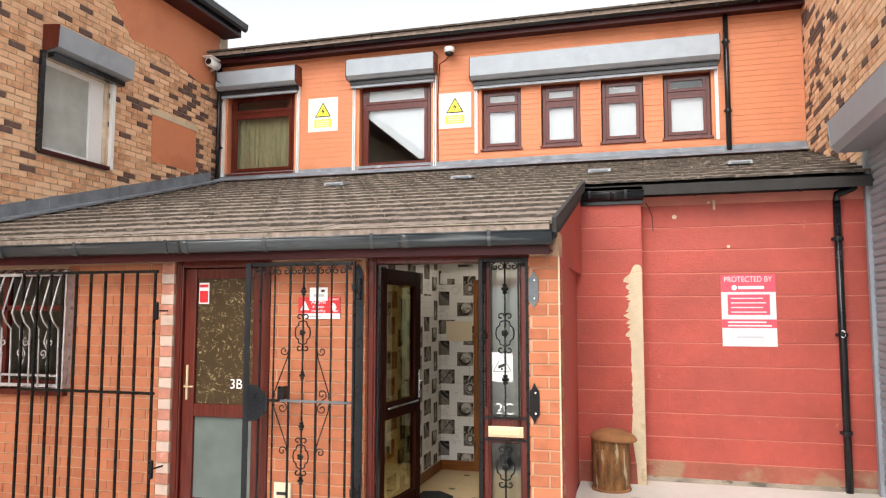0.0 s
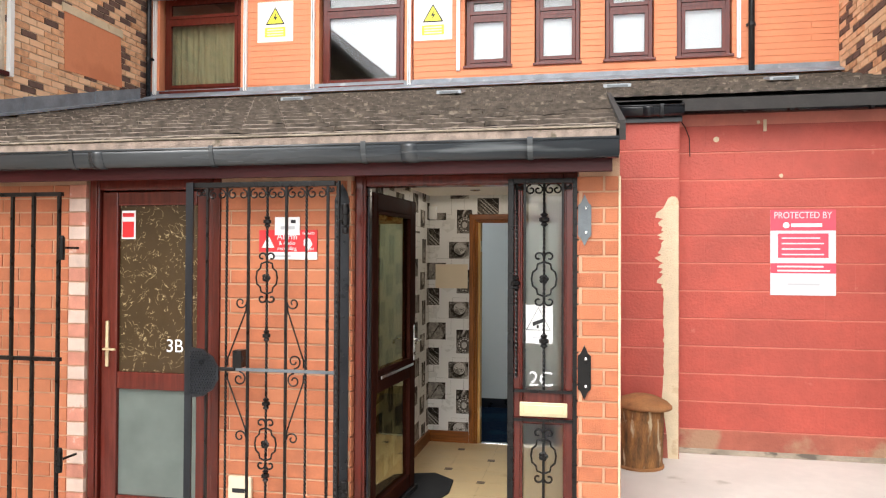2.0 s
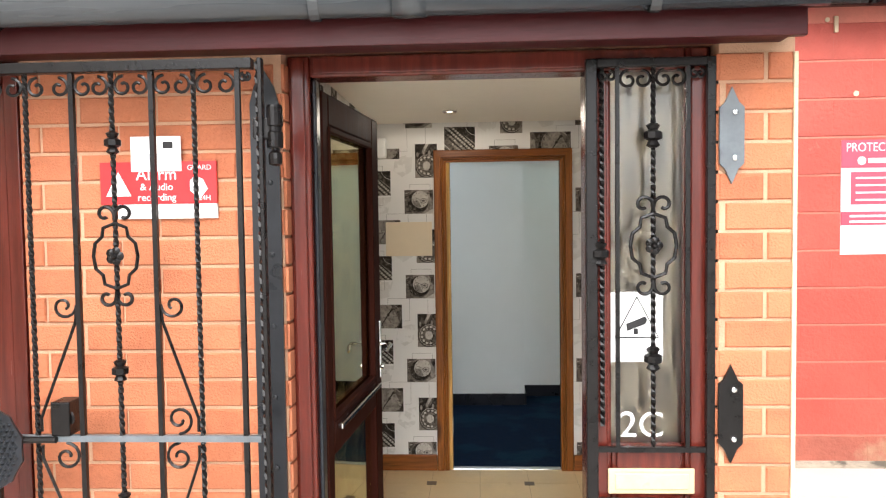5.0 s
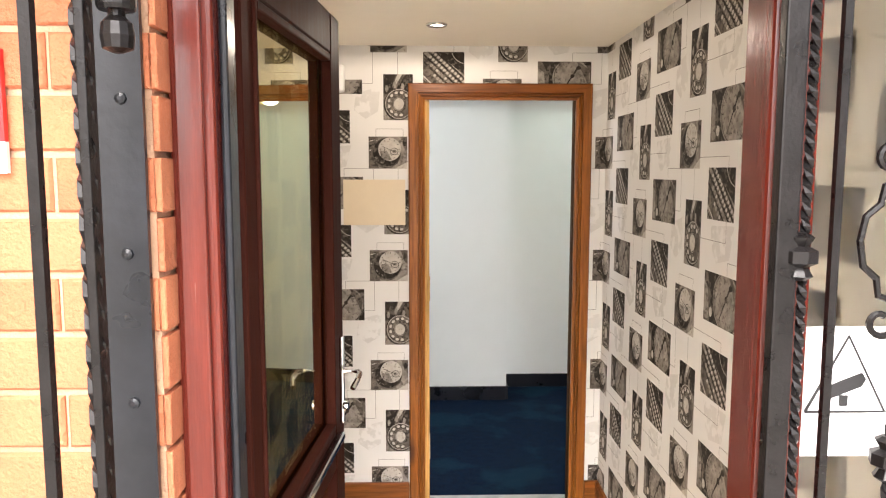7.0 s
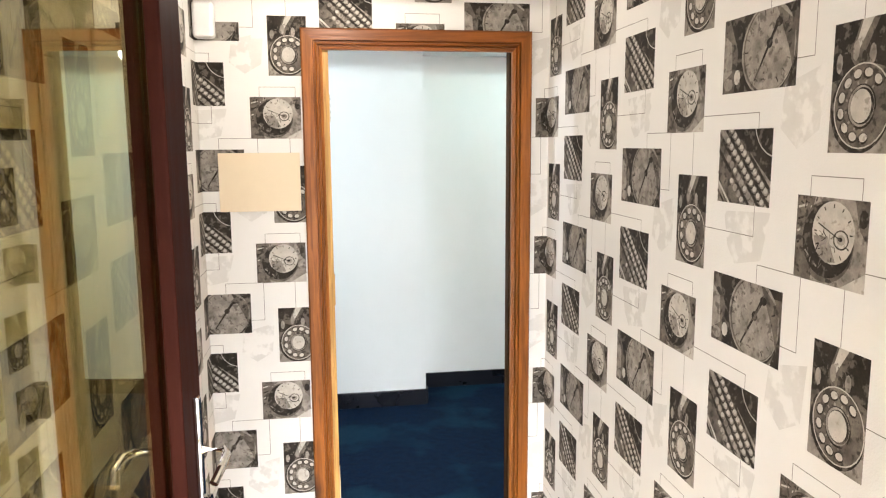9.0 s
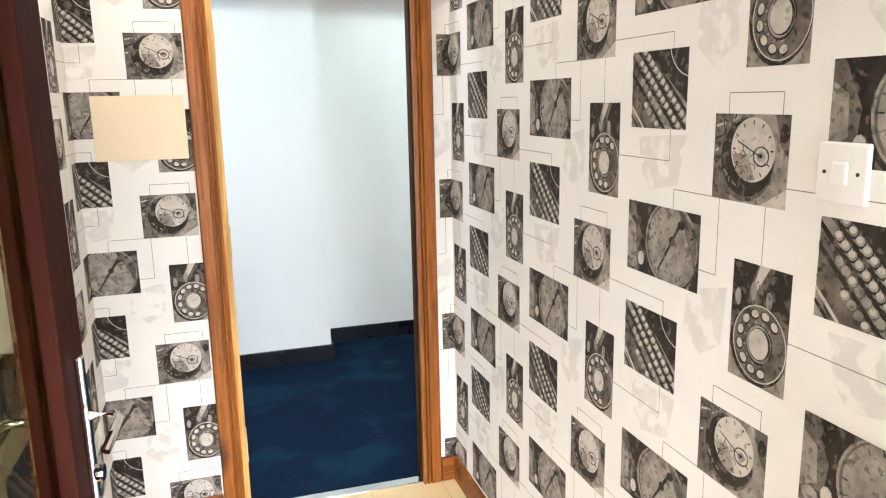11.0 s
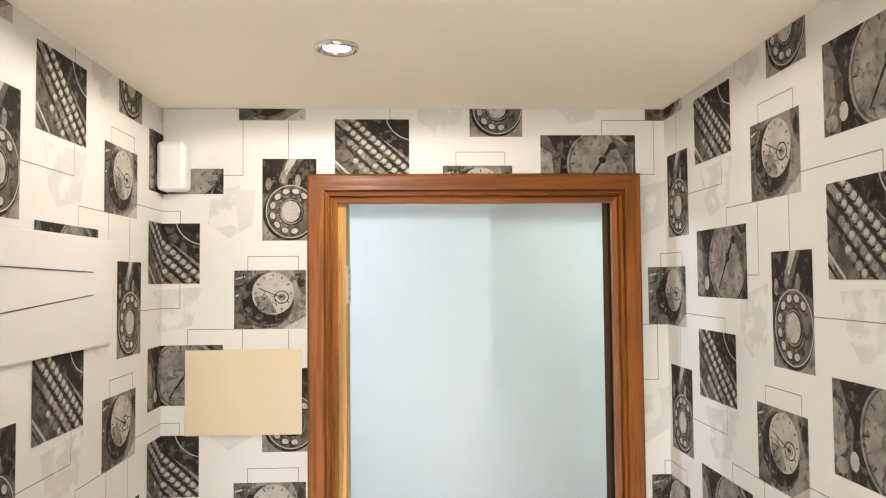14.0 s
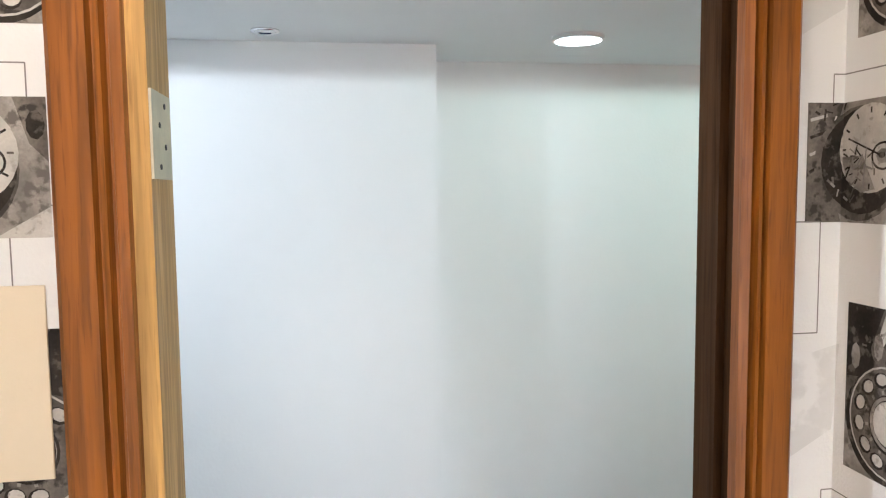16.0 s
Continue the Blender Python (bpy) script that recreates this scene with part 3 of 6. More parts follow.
# ---- lettering ----
def letters(body, size, at, mat, parent, name="lettering", face="-y", width=None):
    """Words as a thin mesh; face says which way they look."""
    cu = bpy.data.curves.new(name, "FONT")
    cu.body, cu.size, cu.extrude, cu.align_x, cu.align_y = body, size, 0.0006, "CENTER", "CENTER"
    tmp = bpy.data.objects.new(name, cu)
    me = bpy.data.meshes.new_from_object(tmp)
    bpy.data.objects.remove(tmp)
    bpy.data.curves.remove(cu)
    me.materials.append(M[mat])
    turn = Matrix.Rotation(radians(90), 4, "X")
    if width:
        xs = [v.co.x for v in me.vertices]
        me.transform(Matrix.Diagonal((width / (max(xs) - min(xs)), 1, 1, 1)))
    me.transform(Matrix.Translation(at) @ turn)
    ob = new(name, me)
    ob.parent = parent
    return ob


def flat(x0, x1, y, z0, z1, t=0.002):
    return boxed(x0, x1, y - t, y, z0, z1)


# ---- gutters, fascias, downpipes ----
def gutter_run(name, x0, x1, y, z_top, label, width=0.10, height=0.10, brackets=0.9, mat="gutter"):
    g = thing(name, ((x0 + x1) / 2, y, z_top - height), label, "gutter")
    o = g.location
    arc = [math.pi + math.pi * k / 14 for k in range(15)]
    shell = [(0.5 * math.cos(a), 1.0 + math.sin(a)) for a in arc] + [(0.46 * math.cos(a), 1.0 + 0.95 * math.sin(a)) for a in reversed(arc)]
    smooth(part("trough", extruded(bmesh.new(), [(p[0] * width, p[1] * height) for p in shell], "x", x0 - o.x, x1 - o.x), mat, g))
    smooth(part("lip", tube(bmesh.new(), [(x0 - o.x, -0.5 * width, height), (x1 - o.x, -0.5 * width, height)], 0.007, 8), mat, g))
    for k in range(max(1, int((x1 - x0) / 1.9))):
        xu = x1 - 1.1 - 1.9 * k - o.x if x1 - x0 > 1.9 else (x1 - x0) * 0.1
        b = extruded(bmesh.new(), [(p[0] * width * 1.10, height + (p[1] - 1.0) * height * 1.05) for p in shell], "x", xu - 0.045, xu + 0.045)
        smooth(part("union", b, mat, g))
    n = max(2, int((x1 - x0) / brackets))
    for i in range(n):
        x = x0 + (i + 0.5) * (x1 - x0) / n - o.x
        b = bmesh.new()
        extruded(b, [(p[0] * width * 1.14, height + (p[1] - 1.0) * height * 1.07) for p in shell], "x", x - 0.014, x + 0.014)
        box(b, x - 0.014, x + 0.014, -0.59 * width, -0.45 * width, height - 0.004, height + 0.012)
        part("bracket", b, mat, g)
    return g


def downpipe(name, x, y, z0, z1, label, r=0.034, shoe=0.0):
    p = thing(name, (x, y, z0), label, "downpipe")
    b = bmesh.new()
    lathe(b, [(r, 0), (r, z1 - z0)], 0, 0, 0, 14)
    smooth(part("pipe", b, "gutter", p))
    n = max(2, int((z1 - z0) / 0.9))
    for i in range(n):
        z = (i + 0.6) * (z1 - z0) / n
        b = lathe(bmesh.new(), [(r + 0.007, z - 0.02), (r + 0.007, z + 0.02)], 0, 0, 0, 14)
        box(b, -0.055, 0.055, r * 0.6, r + 0.022, z - 0.015, z + 0.015)
        part("pipe_clip", b, "gutter", p)
    return p


porch_gutter = gutter_run("gutter", LB + 0.02, -0.645, 5.165, 2.288, "faded black plastic gutter along the porch eaves, sheen streaks painted on", mat="gutter_worn")
b = bmesh.new()
box(b, LB + 0.02, -0.675, 5.218, 5.243, 2.126, 2.262, 0.003)
porch_fascia = solid("fascia", b, "fascia", "oxblood painted fascia board under the porch gutter", "fascia", kind="structure")
solid("soffit", boxed(LB + 0.02, -0.675, 5.243, FRONT + 0.012, 2.15, 2.165), "fascia", "dark red soffit below the porch eaves", "soffit", kind="structure")
pier_gutter = gutter_run("gutter", -0.74, -0.02, 7.615, 2.945, "short black gutter over the red pier", 0.09, 0.085, 0.5)
side_gutter = gutter_run("gutter", 0.0, 1.97, 7.845, 2.995, "black gutter over the red block wall", 0.09, 0.085, 0.8)
solid("fascia_side", boxed(-0.02, 2.0, 7.89, RED + 0.012, 2.92, 3.06), "gutter", "black fascia above the red wall", "fascia", kind="structure")
solid("fascia_pier", boxed(-0.74, -0.03, 7.66, RED_PIER + 0.012, 2.82, 3.0), "gutter", "black fascia above the red pier", "fascia", kind="structure")
red_pipe = downpipe("downpipe", 1.80, 7.865, 0.0, 2.80, "black plastic downpipe numbered 3 on the red wall", 0.036)
b = tube(bmesh.new(), [(0, 0, 2.80), (0.0, -0.01, 2.86), (0.16, -0.02, 2.93)], 0.036, 10)
part("swan_neck", b, "gutter", red_pipe)
letters("3", 0.10, (0, -0.040, 1.50), "white", red_pipe, "number")
upper_gutter = gutter_run("gutter", LB + 0.12, RB - 0.02, 10.40, 6.03, "black gutter along the upper eaves", 0.11, 0.11, 1.1)
solid("fascia_upper", boxed(LB + 0.05, RB, 10.455, 10.48, 5.86, 6.06), "fascia", "oxblood fascia board of the upper eaves", "fascia", kind="structure")
solid("soffit_upper", boxed(LB + 0.05, RB, 10.48, UPPER, 5.88, 5.90), "fascia", "dark red soffit of the upper eaves", "soffit", kind="structure")
downpipe("downpipe", 1.13, 10.63, 3.92, 5.90, "black downpipe on the salmon upper wall", 0.036)
downpipe("downpipe", LB + 0.07, 10.60, 3.86, 5.90, "black downpipe in the corner of the upper wall", 0.034)

# upper roof and neighbour's eaves
b = bmesh.new()
extruded(b, [(10.34, 6.02), (14.5, 7.75), (14.5, 7.62), (10.34, 5.96)], "x", LB - 0.1, RB)
upper_roof = solid("roof_upper", b, "tile", "mossy grey tiled main roof", "roof", kind="structure")
eaves = thing("neighbour_eaves", (LB, 4.0, 6.4), "dark projecting eaves with peeling boards and gutter", "eaves", kind="structure")
part("soffit", boxed(-0.3, 0.34, -7.0, 6.80, 0.02, 0.05), "fascia", eaves)
part("fascia_board", boxed(0.31, 0.34, -7.0, 6.80, 0.05, 0.22, 0.004), "gutter", eaves)
part("trough", extruded(bmesh.new(), [(0.345, 0.24), (0.345, 0.14), (0.40, 0.11), (0.45, 0.14), (0.46, 0.24), (0.445, 0.24), (0.435, 0.15), (0.40, 0.125), (0.36, 0.15), (0.36, 0.24)], "y", -7.0, 6.82), "gutter", eaves)
b = bmesh.new()
extruded(b, [(0.42, 0.26), (-4.5, 2.4), (-4.5, 2.3), (0.42, 0.20)], "y", -7.0, 6.80)
part("roof_slope", b, "tile", eaves)

# lead flashing between lean-to roof and the neighbour's wall, and under the upper wall
flash = thing("lead_flashing", (LB, 8.0, roof_z(8.0)), "dull grey lead upstand flashing along the neighbour's wall", "flashing", kind="structure")
o = flash.location
b = bmesh.new()
extruded(b, [(5.3, roof_z(5.3) + 0.02), (10.45, roof_z(10.45) + 0.02), (10.45, roof_z(10.45) + 0.19), (5.3, roof_z(5.3) + 0.19)], "x", 0.0, 0.05)
b.transform(Matrix.Translation((0, -o.y, -o.z)))
part("upstand", b, "lead", flash)
b = bmesh.new()
extruded(b, [(5.3, roof_z(5.3) + 0.02), (10.5, roof_z(10.5) + 0.02), (10.5, roof_z(10.5) + 0.045), (5.3, roof_z(5.3) + 0.045)], "x", 0.05, 0.26)
b.transform(Matrix.Translation((0, -o.y, -o.z)))
part("apron", b, "lead", flash)
for i, y in enumerate((5.9, 7.1, 8.3, 9.5)):
    b = bmesh.new()
    extruded(b, [(y, roof_z(y) + 0.03), (y + 0.14, roof_z(y + 0.14) + 0.03), (y + 0.14, roof_z(y + 0.14) + 0.20), (y, roof_z(y) + 0.20)], "x", 0.045, 0.062)
    b.transform(Matrix.Translation((0, -o.y, -o.z)))
    part("lap", b, "lead", flash)
solid("lead_flashing_upper", extruded(bmesh.new(), [(UPPER - 0.20, roof_z(UPPER - 0.2) + 0.035), (UPPER - 0.004, roof_z(UPPER) + 0.05), (UPPER - 0.004, roof_z(UPPER) + 0.13), (UPPER - 0.02, roof_z(UPPER) + 0.13), (UPPER - 0.02, roof_z(UPPER) + 0.075), (UPPER - 0.20, roof_z(UPPER - 0.2) + 0.05)], "x", LB + 0.05, RB),
      "lead", "pale lead flashing strip at the foot of the upper wall", "flashing", kind="structure")
verge = solid("verge", extruded(bmesh.new(), [(5.13, roof_z(5.13) - 0.075), (7.70, roof_z(7.70) - 0.075), (7.70, roof_z(7.70) + 0.028), (5.13, roof_z(5.13) + 0.028)], "x", -0.645, -0.612), "felt", "dark verge trim at the end of the porch roof", "verge", kind="structure")
for x, y in ((-3.92, 8.78), (-2.22, 8.85), (-0.52, 8.78), (1.05, 8.95)):
    v = thing("roof_vent", (x, y, roof_z(y) + 0.02), "small grey flush roof tile vent", "roof vent", "roof vents")
    b = extruded(bmesh.new(), [(-0.13, -0.03), (0.13, 0.042), (0.13, 0.062), (0.0, 0.035), (-0.13, 0.004)], "x", -0.13, 0.13)
    part("hood", b, "galv", v)
    part("mouth", boxed(-0.10, 0.10, -0.136, -0.131, -0.026, -0.006), "plate_grey", v)


# ---- upper windows with their shutter boxes ----
def casement(name, x0, x1, z0, z1, label, fan, frame_mat="mahogany", y=UPPER, deep=0.07):
    w = thing(name, ((x0 + x1) / 2, y + deep, z0), label, "window", kind="structure")
    hw, h, f = (x1 - x0) / 2, z1 - z0, 0.055
    def bar(nm, a, b_, c, d, y0=0.0, y1=0.06, mt=frame_mat, r=0.006):
        return part(nm, boxed(a, b_, y0, y1, c, d, r), mt, w)
    bar("stile", -hw, -hw + f, 0, h), bar("stile", hw - f, hw, 0, h)
    bar("rail", -hw + f, hw - f, 0, f), bar("rail", -hw + f, hw - f, h - f, h)
    bar("transom", -hw + f, hw - f, fan - f / 2, fan + f / 2)
    for nm, lo, hi in (("sash", f, fan - f / 2), ("fanlight", fan + f / 2, h - f)):
        s = 0.045
        g = bmesh.new()
        for a, b_, c, d in ((-hw + f, -hw + f + s, lo, hi), (hw - f - s, hw - f, lo, hi), (-hw + f + s, hw - f - s, lo, lo + s), (-hw + f + s, hw - f - s, hi - s, hi)):
            box(g, a, b_, -0.012, 0.03, c + 0.001, d - 0.001)
        sash = part(nm, g, frame_mat, w)
        p = part("pane", boxed(-hw + f + s, hw - f - s, 0.008, 0.014, lo + s, hi - s), "glass", sash)
        p.visible_shadow = False
    part("sill", boxed(-hw - 0.03, hw + 0.03, -deep - 0.03, 0.0, -0.035, 0.0, 0.006), frame_mat, w)
    return w


def shutter_box(x0, x1, z0, z1, y=UPPER, deep=0.24):
    s = thing("shutter_box", ((x0 + x1) / 2, y, z0), "pale grey steel roller shutter box over an upper window", "shutter box", "upper shutter boxes")
    hw, h = (x1 - x0) / 2, z1 - z0
    part("cover", extruded(bmesh.new(), [(-deep, 0.05), (-deep, h - 0.02), (-deep + 0.03, h), (-0.003, h), (-0.003, 0.0), (-deep + 0.06, 0.0)], "x", -hw, hw), "galv", s)
    part("end_cap", extruded(bmesh.new(), [(-deep - 0.004, 0.045), (-deep - 0.004, h - 0.02), (-deep + 0.03, h + 0.004), (-0.002, h + 0.004), (-0.002, -0.004), (-deep + 0.06, -0.004)], "x", hw, hw + 0.012), "mahogany", s)
    part("end_cap", extruded(bmesh.new(), [(-deep - 0.004, 0.045), (-deep - 0.004, h - 0.02), (-deep + 0.03, h + 0.004), (-0.002, h + 0.004), (-0.002, -0.004), (-deep + 0.06, -0.004)], "x", -hw - 0.012, -hw), "mahogany", s)
    part("curtain_slot", boxed(-hw + 0.02, hw - 0.02, -0.12, -0.004, -0.07, -0.004), "gutter", s)
    part("bottom_bar", boxed(-hw + 0.03, hw - 0.03, -0.10, -0.05, -0.115, -0.07, 0.005), "galv", s)
    return s


def guide_rail(x, z0, z1, y=UPPER):
    g = thing("shutter_guide", (x, y, z0), "pale aluminium shutter guide rail beside a window", "guide rail", "shutter guide rails")
    part("channel", extruded(bmesh.new(), [(-0.022, 0), (0.022, 0), (0.022, -0.05), (0.008, -0.05), (0.008, -0.012), (-0.008, -0.012), (-0.008, -0.05), (-0.022, -0.05)], "z", 0, z1 - z0), "white_frame", g)
    return g


casement("window_1", -6.76, -5.58, 4.02, 5.36, "mahogany casement window with olive curtain behind", 1.02)
casement("window_2", -4.37, -3.23, 3.99, 5.36, "mahogany casement window with a lopsided white blind", 1.02)
for i, (a, c) in enumerate(((-2.38, -1.79), (-1.47, -0.91), (-0.59, -0.01), (0.28, 0.91))):
    casement("window_%d" % (i + 3), a, c, 4.18, 5.12, "small mahogany casement window with white blind", 0.66)
shutter_box(-6.90, -5.44, 5.42, 5.73)
shutter_box(-4.54, -3.10, 5.40, 5.72)
shutter_box(-2.52, 1.03, 5.22, 5.57)
for x, a, c in ((-6.86, 3.98, 5.42), (-5.47, 3.98, 5.42), (-4.48, 3.95, 5.40), (-3.13, 3.95, 5.40), (-2.47, 4.12, 5.22), (0.99, 4.12, 5.22)):
    guide_rail(x, a, c)

# plain rooms behind the upper windows, dimmed by their colour, with curtain and blinds
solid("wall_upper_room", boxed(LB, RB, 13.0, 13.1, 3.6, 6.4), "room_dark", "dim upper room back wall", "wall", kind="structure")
# end walls, added unseen so that no sky light shows through the glass
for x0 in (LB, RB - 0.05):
    solid("wall_upper_room", boxed(x0, x0 + 0.05, UPPER + 0.25, 13.0, 3.65, 5.9), "room_dark", "added unseen upper room end wall that keeps sky out", "wall", kind="structure")
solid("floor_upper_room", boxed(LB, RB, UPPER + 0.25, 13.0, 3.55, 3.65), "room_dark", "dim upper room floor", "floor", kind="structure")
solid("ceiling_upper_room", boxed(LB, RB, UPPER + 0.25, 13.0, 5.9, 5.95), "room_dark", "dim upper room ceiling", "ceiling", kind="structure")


def folds(x0, x1, y, z0, z1, amp, n):
    bm_ = bmesh.new()
    pts = [(x0 + (x1 - x0) * i / n, y + amp * math.sin(i * 1.9) + 0.5 * amp * math.sin(i * 0.7)) for i in range(n + 1)]
    extruded(bm_, pts + [(x, yy + 0.004) for x, yy in reversed(pts)], "z", z0, z1)
    return bm_


solid("curtain", folds(-6.72, -5.62, UPPER + 0.20, 4.0, 5.0, 0.02, 40), "green_blind", "olive curtain drawn behind the upper window", "curtain")
b = bmesh.new()
extruded(b, [(-4.33, 5.36), (-3.25, 5.36), (-3.25, 4.16), (-3.42, 4.12), (-4.33, 4.86)], "y", UPPER + 0.112, UPPER + 0.116)
solid("window_blind", b, "blind", "white roller blind hanging lopsided", "blind")
for a, c in ((-2.36, -1.81), (-1.45, -0.93), (-0.57, -0.03), (0.30, 0.89)):
    solid("window_blind", boxed(a, c, UPPER + 0.112, UPPER + 0.116, 4.2, 5.1 if a < 0.2 else 4.86), "blind", "white roller blind drawn down behind a small window", "blind", "small window blinds")

# neighbour's side window with its shutter box
nw = thing("window_7", (LB - 0.08, 7.52, 3.66), "white plastic window half open in the brick wall", "window", kind="structure")
for nm, a, c, z0, z1 in (("stile", -0.54, -0.48, 0, 1.14), ("stile", 0.30, 0.54, 0, 1.14), ("rail", -0.48, 0.30, 0, 0.06), ("rail", -0.48, 0.30, 1.08, 1.14)):
    part(nm, boxed(-0.05, 0.02, a, c, z0, z1, 0.006), "white_frame", nw)
# pale pane colour stands in for the lit room behind
pn = part("pane", boxed(-0.02, -0.014, -0.48, 0.30, 0.06, 1.08), "neighbour_glass", nw)
part("sill", boxed(0.0, 0.14, -0.58, 0.58, -0.05, 0.0, 0.008), "fascia", nw)
ns = thing("shutter_box", (LB, 7.75, 4.86), "pale grey shutter box on the brick wall, rusty end cap", "shutter box")
part("cover", extruded(bmesh.new(), [(0.003, 0.0), (0.22, 0.04), (0.24, 0.30), (0.003, 0.32)], "y", -0.80, 0.54), "galv", ns)
part("end_cap", extruded(bmesh.new(), [(0.002, -0.01), (0.225, 0.03), (0.245, 0.305), (0.002, 0.33)], "y", -0.815, -0.80), "mahogany", ns, "rusty red end cap")
part("curtain_slot", boxed(0.02, 0.12, -0.74, 0.50, -0.06, 0.0), "gutter", ns)
for y in (6.93, 8.14):
    g = thing("shutter_guide", (LB, y, 3.62), "dark shutter guide rail on the brick wall", "guide rail", "shutter guide rails")
    part("channel", boxed(0.0, 0.05, -0.03, 0.03, 0, 1.24, 0.004), "white_frame" if y > 8 else "gutter", g)
solid("wall_neighbour_room", boxed(LB - 1.0, LB - 0.9, 5.5, 10, 2.5, 6), "hall_wall", "pale neighbour room wall", "wall", kind="structure")
b = bmesh.new()
box(b, LB - 0.9, LB - 0.3, 5.5, 5.6, 2.5, 6), box(b, LB - 0.9, LB - 0.3, 9.9, 10, 2.5, 6), box(b, LB - 0.9, LB - 0.3, 5.6, 9.9, 5.3, 5.4), box(b, LB - 0.9, LB - 0.3, 5.6, 9.9, 2.5, 2.6)
solid("wall_neighbour_sides", b, "hall_wall", "pale neighbour room sides", "wall", kind="structure")

# painted patches on the neighbour's wall
b = bmesh.new()
extruded(b, [(4.5, 6.46), (10.66, 6.46), (10.66, 5.55), (10.1, 5.45), (9.3, 5.62), (8.5, 5.58), (8.1, 5.95), (7.2, 6.2), (6.0, 6.25), (4.5, 6.35)], "x", LB - 0.014, LB + 0.006)
solid("painted_render", b, "paint_wall", "salmon render patch below the neighbour's eaves", "render", kind="structure")
b = bmesh.new()
extruded(b, [(8.99, 4.62), (10.06, 4.62), (10.1, 3.95), (9.0, 3.92)], "x", LB - 0.014, LB + 0.008)
solid("painted_patch", b, "paint_wall", "salmon painted bricked-up opening in the brown brick wall", "render", kind="structure")
solid("lintel", boxed(LB - 0.01, LB + 0.015, 8.95, 10.1, 4.62, 4.72), "render_cream", "pale stone lintel over a bricked-up opening", "lintel", kind="structure")


# cameras and warning signs on the upper wall
def dome_camera(name, x, y, z, label):
    c = thing(name, (x, y, z), label, "security camera")
    part("bracket", boxed(-0.03, 0.03, -0.02, 0.10, -0.03, 0.03, 0.005), "white", c)
    smooth(part("housing", lathe(bmesh.new(), [(0.02, 0.0), (0.075, -0.02), (0.085, -0.07), (0.07, -0.10)], 0, -0.06, 0.03, 18), "white", c))
    smooth(part("lens_dome", lathe(bmesh.new(), [(0.068, -0.10), (0.055, -0.135), (0.025, -0.155), (0.004, -0.16)], 0, -0.06, 0.03, 18), "gutter", c))
    return c


c = thing("bullet_camera", (LB + 0.12, 10.32, 5.72), "white bullet security camera on the corner of the eaves", "security camera")
part("bracket", tube(bmesh.new(), [(-0.12, 0.1, 0.02), (-0.02, 0.06, 0.03), (0, 0, 0.06)], 0.022, 8), "white", c)
smooth(part("body", lathe(bmesh.new(), [(0.06, -0.13), (0.075, -0.12), (0.075, 0.12), (0.05, 0.14)], 0, 0, 0.10, 16, "y"), "white", c))
part("hood", boxed(-0.085, 0.085, -0.19, 0.10, 0.17, 0.185, 0.006), "white", c)
part("lens", lathe(bmesh.new(), [(0.05, -0.134), (0.05, -0.128)], 0, 0, 0.10, 14, "y"), "gutter", c)
part("cable", tube(bmesh.new(), [(-0.02, 0.1, 0.05), (0.0, 0.12, -0.15), (0.10, 0.15, -0.22), (0.16, 0.2, -0.1)], 0.012, 6), "gutter", c)
dome_camera("dome_camera", -2.86, UPPER - 0.11, 5.76, "small white dome camera under the upper eaves")
solid("camera_cable", tube(bmesh.new(), [(-2.88, UPPER - 0.015, 5.72), (-2.98, UPPER - 0.012, 5.62), (-3.06, UPPER - 0.012, 5.58), (-3.09, UPPER - 0.012, 5.0), (-3.08, UPPER - 0.012, 4.0)], 0.009, 6), "mahogany", "thin dark cable clipped to the upper wall", "cable")
for x0, x1, z0, z1 in ((-5.30, -4.775, 4.64, 5.20), (-3.07, -2.555, 4.545, 5.10)):
    s = thing("warning_sign", ((x0 + x1) / 2, UPPER, z0), "pale warning sign with a yellow voltage triangle", "sign", "voltage warning signs")
    hw, h = (x1 - x0) / 2, z1 - z0
    part("board", boxed(-hw, hw, -0.010, -0.002, 0, h), "sign_grey", s)
    part("triangle", extruded(bmesh.new(), [(-0.14, 0.24), (0.14, 0.24), (0, 0.48)], "y", -0.013, -0.010), "black", s)
    part("triangle_fill", extruded(bmesh.new(), [(-0.115, 0.255), (0.115, 0.255), (0, 0.45)], "y", -0.015, -0.013), "yellow", s)
    part("bolt_symbol", extruded(bmesh.new(), [(0.015, 0.40), (-0.03, 0.32), (0.0, 0.325), (-0.015, 0.27), (0.035, 0.345), (0.005, 0.34)], "y", -0.017, -0.015), "black", s)
    part("text_panel", boxed(-0.15, 0.15, -0.012, -0.010, 0.07, 0.20), "yellow", s)
    for k in range(3):
        part("text_line", boxed(-0.12, 0.12, -0.014, -0.012, 0.09 + k * 0.036, 0.105 + k * 0.036), "grey_print", s)


# ---- red block wall details ----
poster = thing("warning_poster", (0.97, RED, 1.37), "crimson and white security notice on the red wall", "poster")
part("sheet", boxed(-0.255, 0.257, -0.006, -0.001, 0.0, 0.72), "poster_white", poster)
part("header", boxed(-0.255, 0.257, -0.008, -0.006, 0.545, 0.72), "pink_red", poster)
letters("PROTECTED BY", 0.078, (0, -0.009, 0.672), "poster_white", poster, width=0.45)
part("brand_mark", lathe(bmesh.new(), [(0.026, -0.010), (0.026, -0.008)], -0.13, 0, 0.59, 14, "y"), "white", poster)
part("brand_bar", boxed(-0.09, 0.15, -0.010, -0.008, 0.575, 0.605), "white", poster)
part("text_panel", boxed(-0.195, 0.20, -0.008, -0.006, 0.315, 0.52), "pink_red", poster)
